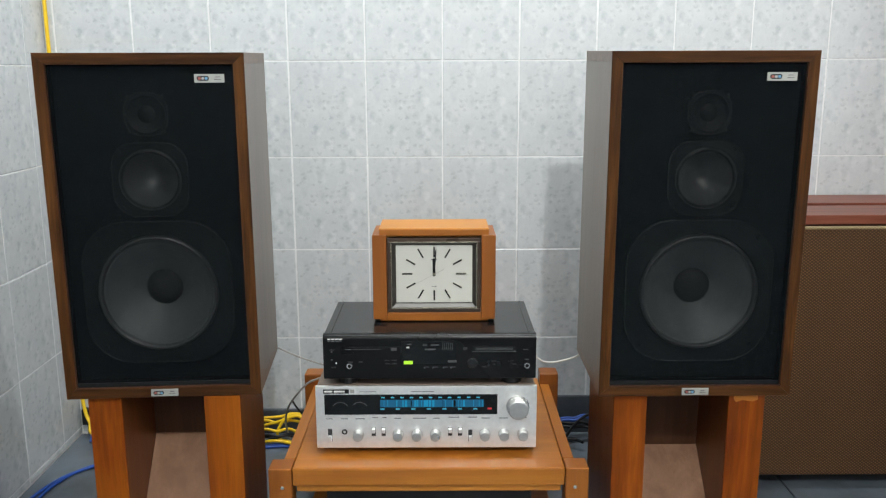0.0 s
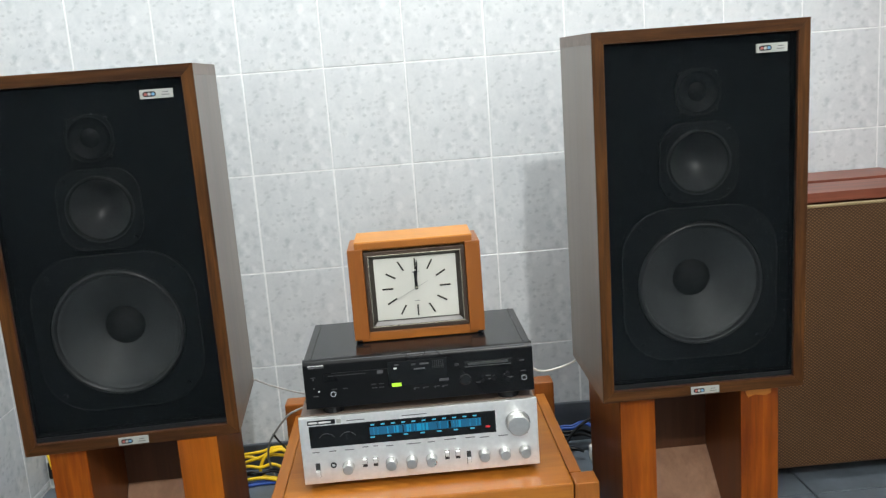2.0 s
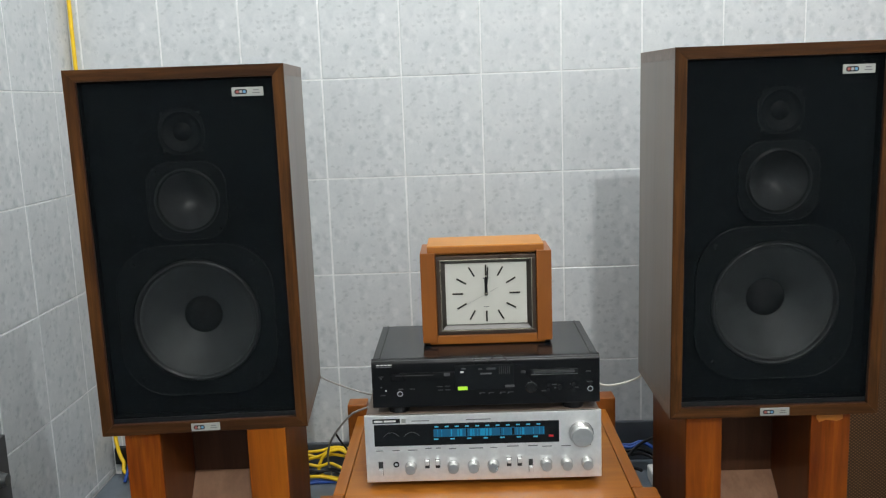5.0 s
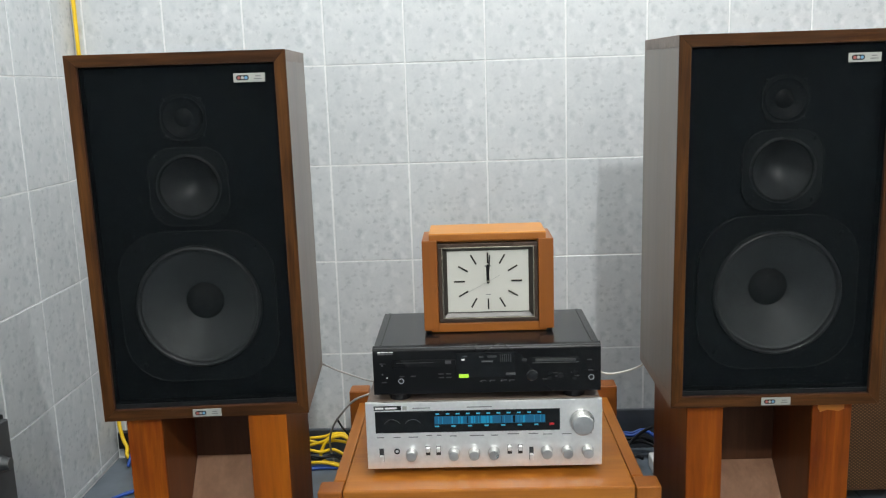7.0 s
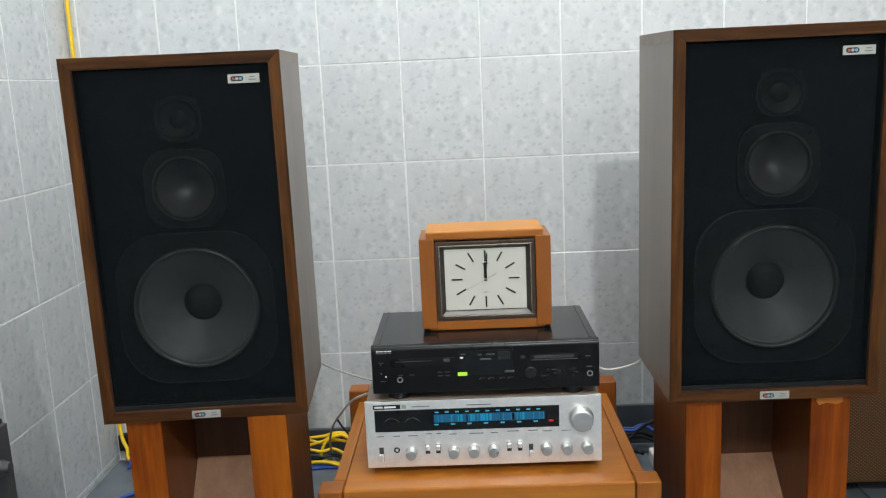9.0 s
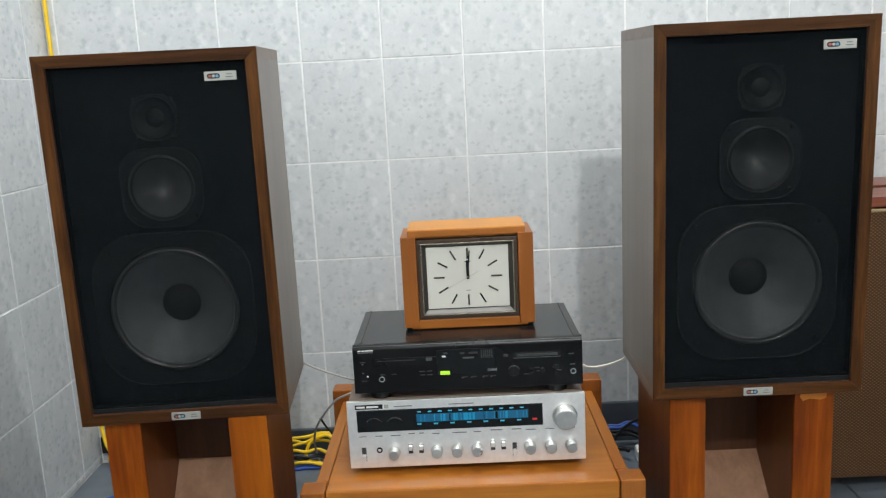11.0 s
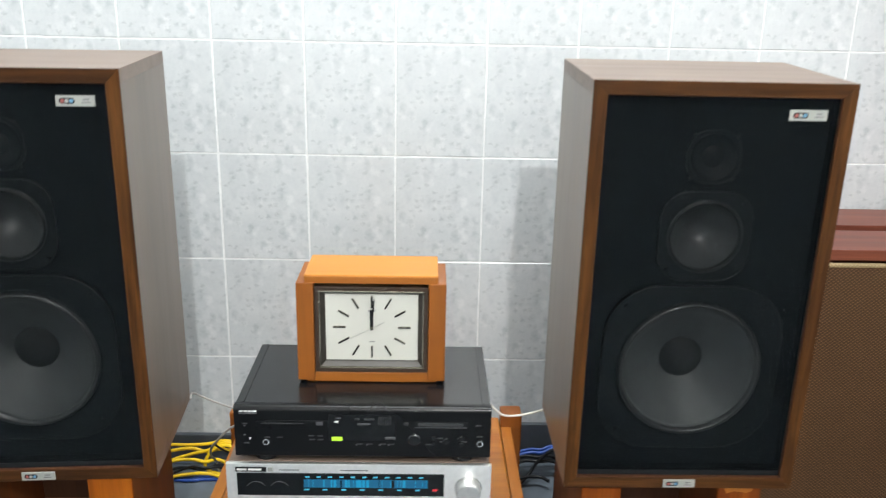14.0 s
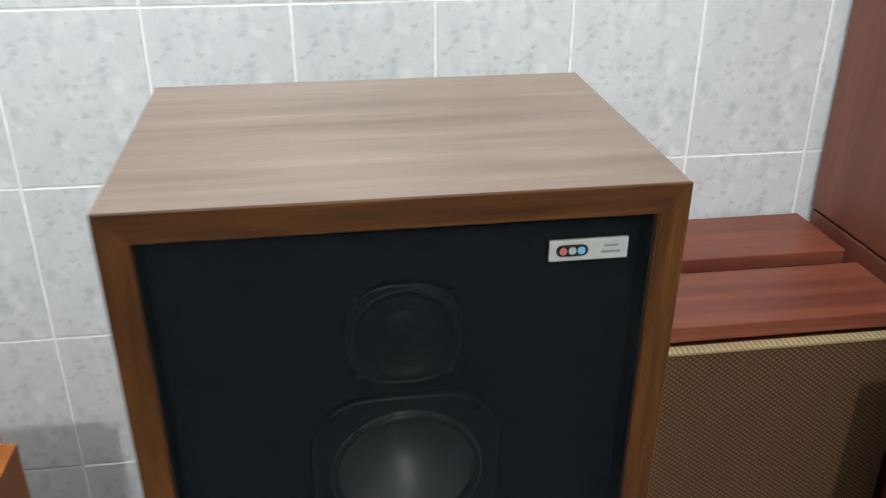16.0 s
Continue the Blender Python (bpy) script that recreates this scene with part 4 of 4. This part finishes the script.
for pts in ([(-0.56, 2.53, 0.006), (-0.47, 2.54, 0.030), (-0.42, 2.545, 0.022), (-0.37, 2.545, 0.034), (-0.30, 2.52, 0.006)],
            [(-0.53, 2.51, 0.006), (-0.45, 2.535, 0.034), (-0.41, 2.540, 0.030), (-0.37, 2.542, 0.028), (-0.31, 2.50, 0.006)]):
    cable("black_cable", pts, 0.0034, BLACK, "black cable tangled with the yellow coil")
cable("yellow_cable", [(LEFT_X + 0.015, WALL_Y - 0.012, 3.02), (LEFT_X + 0.013, WALL_Y - 0.012, 2.0), (LEFT_X + 0.012, WALL_Y - 0.012, 1.1), (LEFT_X + 0.012, WALL_Y - 0.012, 0.55), (LEFT_X + 0.014, WALL_Y - 0.014, 0.16), (LEFT_X + 0.020, WALL_Y - 0.022, 0.085), (LEFT_X + 0.038, WALL_Y - 0.036, 0.045), (LEFT_X + 0.08, WALL_Y - 0.06, 0.012), (-0.60, 2.55, 0.006)], 0.0052, YELLOW, "yellow cable running down the tiled corner to the floor")
for k in range(2):
    cable("blue_cable", [(-0.955 + 0.03 * k, 2.12, 0.006), (-0.935 + 0.012 * k, 2.30, 0.006), (-0.865, 2.41 + 0.006 * k, 0.006), (-0.72, 2.475, 0.006), (-0.56, 2.52, 0.006), (-0.44, 2.532 - 0.008 * k, 0.005), (-0.385, 2.538 - 0.008 * k, 0.005), (-0.05, 2.53, 0.006), (0.20, 2.54 + 0.01 * k, 0.02), (0.359, 2.575 + 0.015 * k, 0.055), (0.402, 2.575 + 0.015 * k, 0.058), (0.445, 2.58 + 0.010 * k, 0.062), (0.52, 2.52, 0.006), (0.60, 2.44, 0.006)], 0.0045 - 0.0005 * k, BLUECABLE, "blue network cable lying on the floor")
cable("blue_cable", [(-0.93, 2.56, 0.006), (-0.925, 2.585, 0.040), (-0.92, 2.60, 0.085), (-0.90, 2.60, 0.045), (-0.86, 2.56, 0.006)], 0.0045, BLUECABLE, "blue network cable curled up in the tiled corner")
for pts in ([(0.24, 2.50, 0.006), (0.300, 2.54, 0.045), (0.355, 2.565, 0.054), (0.392, 2.562, 0.054), (0.434, 2.565, 0.052), (0.52, 2.53, 0.006)],
            [(0.26, 2.48, 0.006), (0.310, 2.53, 0.038), (0.355, 2.555, 0.047), (0.395, 2.552, 0.048), (0.440, 2.552, 0.044), (0.53, 2.50, 0.006)],
            [(0.47, 2.55, 0.100), (0.426, 2.552, 0.080), (0.391, 2.548, 0.050), (0.368, 2.535, 0.022), (0.33, 2.50, 0.006), (0.27, 2.46, 0.006)],
            [(0.26, 2.44, 0.006), (0.320, 2.495, 0.024), (0.362, 2.515, 0.028), (0.396, 2.515, 0.028), (0.412, 2.498, 0.028)]):
    cable("black_cable", pts, 0.0042, BLACK, "black power cable on the floor beside the stand")
cable("speaker_cable", [(-0.325, 2.178, 0.402), (-0.339, 2.245, 0.380), (-0.302, 2.25, 0.360), (-0.241, 2.25, 0.338), (-0.18, 2.25, 0.325), (-0.12, 2.286, 0.31)], 0.0020, GREYCABLE, "thin grey speaker cable hanging behind the deck")
cable("speaker_cable", [(0.352, 2.182, 0.395), (0.342, 2.215, 0.367), (0.301, 2.22, 0.353), (0.271, 2.22, 0.352), (0.253, 2.22, 0.363), (0.215, 2.235, 0.392), (0.16, 2.250, 0.38)], 0.0024, WHITECABLE, "thin white speaker cable hanging behind the deck")
cable("antenna_cable", [(-0.16, 2.288, 0.290), (-0.225, 2.294, 0.293), (-0.264, 2.298, 0.283), (-0.292, 2.31, 0.264), (-0.325, 2.33, 0.222), (-0.350, 2.38, 0.175), (-0.372, 2.46, 0.11), (-0.385, 2.54, 0.050), (-0.38, 2.55, 0.012)], 0.0026, GREYCABLE, "grey cable drooping from the receiver to the floor")
cable("antenna_cable", [(-0.330, 2.335, 0.216), (-0.325, 2.38, 0.175), (-0.315, 2.46, 0.11), (-0.31, 2.52, 0.05), (-0.30, 2.53, 0.006)], 0.0024, BLACK, "dark cable branching off to the floor")
plug = thing("power_adapter", pose(0.450, 2.490, 0.0), "small white power adapter on the floor beside the stand", "adapter")
part("body", box(-0.02, 0.02, -0.03, 0.03, 0.0, 0.036, 0.006, 3), WHITE, plug)
socket = thing("wall_socket", pose(-0.955, 2.6395, 0.052), "small black socket box low on the tiled wall", "socket")
part("case", box(-0.020, 0.020, -0.022, 0.0, -0.022, 0.024, 0.003), BLACK, socket)

rnd = random.Random(11)
# ---- wall and floor tiles ----
PW, PH, GAP, GAPZ = 0.20, 0.25, 0.0036, 0.0026
tile_meshes = {}


def tile_mesh(w, h, d, mat):
    """A thin tile in the xz plane, front at y = 0, corner at its origin, with softened front edges."""
    key = (round(w, 4), round(h, 4), mat.name)
    if key not in tile_meshes:
        e = 0.0012
        me = bpy.data.meshes.new("tile")
        v = [(0, d, 0), (w, d, 0), (w, d, h), (0, d, h), (0, e, 0), (w, e, 0), (w, e, h), (0, e, h), (e, 0, e), (w - e, 0, e), (w - e, 0, h - e), (e, 0, h - e)]
        f = [(0, 1, 5, 4), (1, 2, 6, 5), (2, 3, 7, 6), (3, 0, 4, 7), (4, 5, 9, 8), (5, 6, 10, 9), (6, 7, 11, 10), (7, 4, 8, 11), (8, 9, 10, 11)]
        me.from_pydata(v, [], f)
        me.materials.append(mat)
        tile_meshes[key] = me
    return tile_meshes[key]


def spans(start, step, low, high):
    """Cuts a stretch into tiles of one step, with cut pieces at the ends."""
    k = math.floor((low - start) / step)
    out = []
    while start + k * step < high - 1e-6:
        a, b = max(low, start + k * step), min(high, start + (k + 1) * step)
        if b - a > 0.012:
            out.append((a, b))
        k += 1
    return out


def lay(parent, columns, rows, m, d, mat):
    """Tiles as pieces of their wall; m takes (along, out, up) to the room."""
    for a0, a1 in columns:
        for b0, b1 in rows:
            ob = new("tile", tile_mesh(a1 - a0 - GAP, b1 - b0 - GAPZ, d, mat))
            jig = pose(0, rnd.uniform(-0.0004, 0.0004), 0, rnd.uniform(-0.12, 0.12), 0, rnd.uniform(-0.12, 0.12))
            ob.matrix_world = m @ Matrix.Translation((a0 + GAP / 2, 0, b0 + GAPZ / 2)) @ jig
            ob.parent = parent


low_rows = spans(0.028, PH, 0.0, 1.778)
high_rows = spans(0.028, PH, 1.778, TOP)
lay(wall_north, spans(-0.36, PW, LEFT_X, 1.84), low_rows, pose(0, WALL_Y, 0), SKIN, TILE)


def lay_west(columns, rows):
    """Side wall: tiles run along y and face +x."""
    for a0, a1 in columns:
        for b0, b1 in rows:
            ob = new("tile", tile_mesh(a1 - a0 - GAP, b1 - b0 - GAPZ, SKIN, TILE))
            jig = pose(0, rnd.uniform(-0.0004, 0.0004), 0, rnd.uniform(-0.12, 0.12), 0, rnd.uniform(-0.12, 0.12))
            ob.matrix_world = pose(LEFT_X, a0 + GAP / 2, b0 + GAPZ / 2, 0, 0, 90) @ jig
            ob.parent = wall_west


lay_west(spans(2.325, PW, 0.9, WALL_Y), spans(0.018, PH, 0.0, 1.768))


def joined(name, parent, boxes, mat):
    """The tiles beyond the near stretch, as one mesh of many separate slabs."""
    verts, faces = [], []
    for x0, x1, y0, y1, z0, z1 in boxes:
        n = len(verts)
        verts += [(x, y, z) for x in (x0, x1) for y in (y0, y1) for z in (z0, z1)]
        faces += [tuple(n + i for i in q) for q in ((0, 1, 3, 2), (4, 6, 7, 5), (0, 4, 5, 1), (2, 3, 7, 6), (0, 2, 6, 4), (1, 5, 7, 3))]
    me = bpy.data.meshes.new(name)
    me.from_pydata(verts, [], faces)
    me.materials.append(mat)
    ob = new(name, me)
    ob.parent = parent
    ob["kind"] = "stuff"
    return ob


g = GAP / 2
far = [(a + g, b - g, WALL_Y, WALL_Y + SKIN, c + g, d - g) for a, b in spans(-0.36, PW, LEFT_X, RIGHT_X) for c, d in high_rows]
far += [(a + g, b - g, WALL_Y, WALL_Y + SKIN, c + g, d - g) for a, b in spans(-0.36, PW, 1.84, RIGHT_X) for c, d in low_rows]
joined("tiles", wall_north, far, TILE)
far = [(LEFT_X - SKIN, LEFT_X, a + g, b - g, c + g, d - g) for a, b in spans(2.325, PW, REAR_Y, WALL_Y) for c, d in spans(0.018, PH, 1.768, TOP)]
far += [(LEFT_X - SKIN, LEFT_X, a + g, b - g, c + g, d - g) for a, b in spans(2.325, PW, REAR_Y, 0.9) for c, d in spans(0.018, PH, 0.0, 1.768)]
joined("tiles", wall_west, far, TILE)
ground = bpy.data.objects["floor"]
FP = 0.40
for a0, a1 in spans(0.08, FP, LEFT_X, RIGHT_X):
    for b0, b1 in spans(0.63, FP, 0.23, WALL_Y):
        ob = new("tile", tile_mesh(a1 - a0 - 0.004, b1 - b0 - 0.004, 0.006, FLOOR_TILE))
        ob.matrix_world = pose(a0 + 0.002, b0 + 0.002, 0, -90, 0, 0)
        ob.parent = ground
joined("tiles", ground, [(a + 0.002, b - 0.002, c + 0.002, d - 0.002, -0.006, 0.0) for a, b in spans(0.08, FP, LEFT_X, RIGHT_X) for c, d in spans(0.63, FP, REAR_Y, 0.23)], FLOOR_TILE)
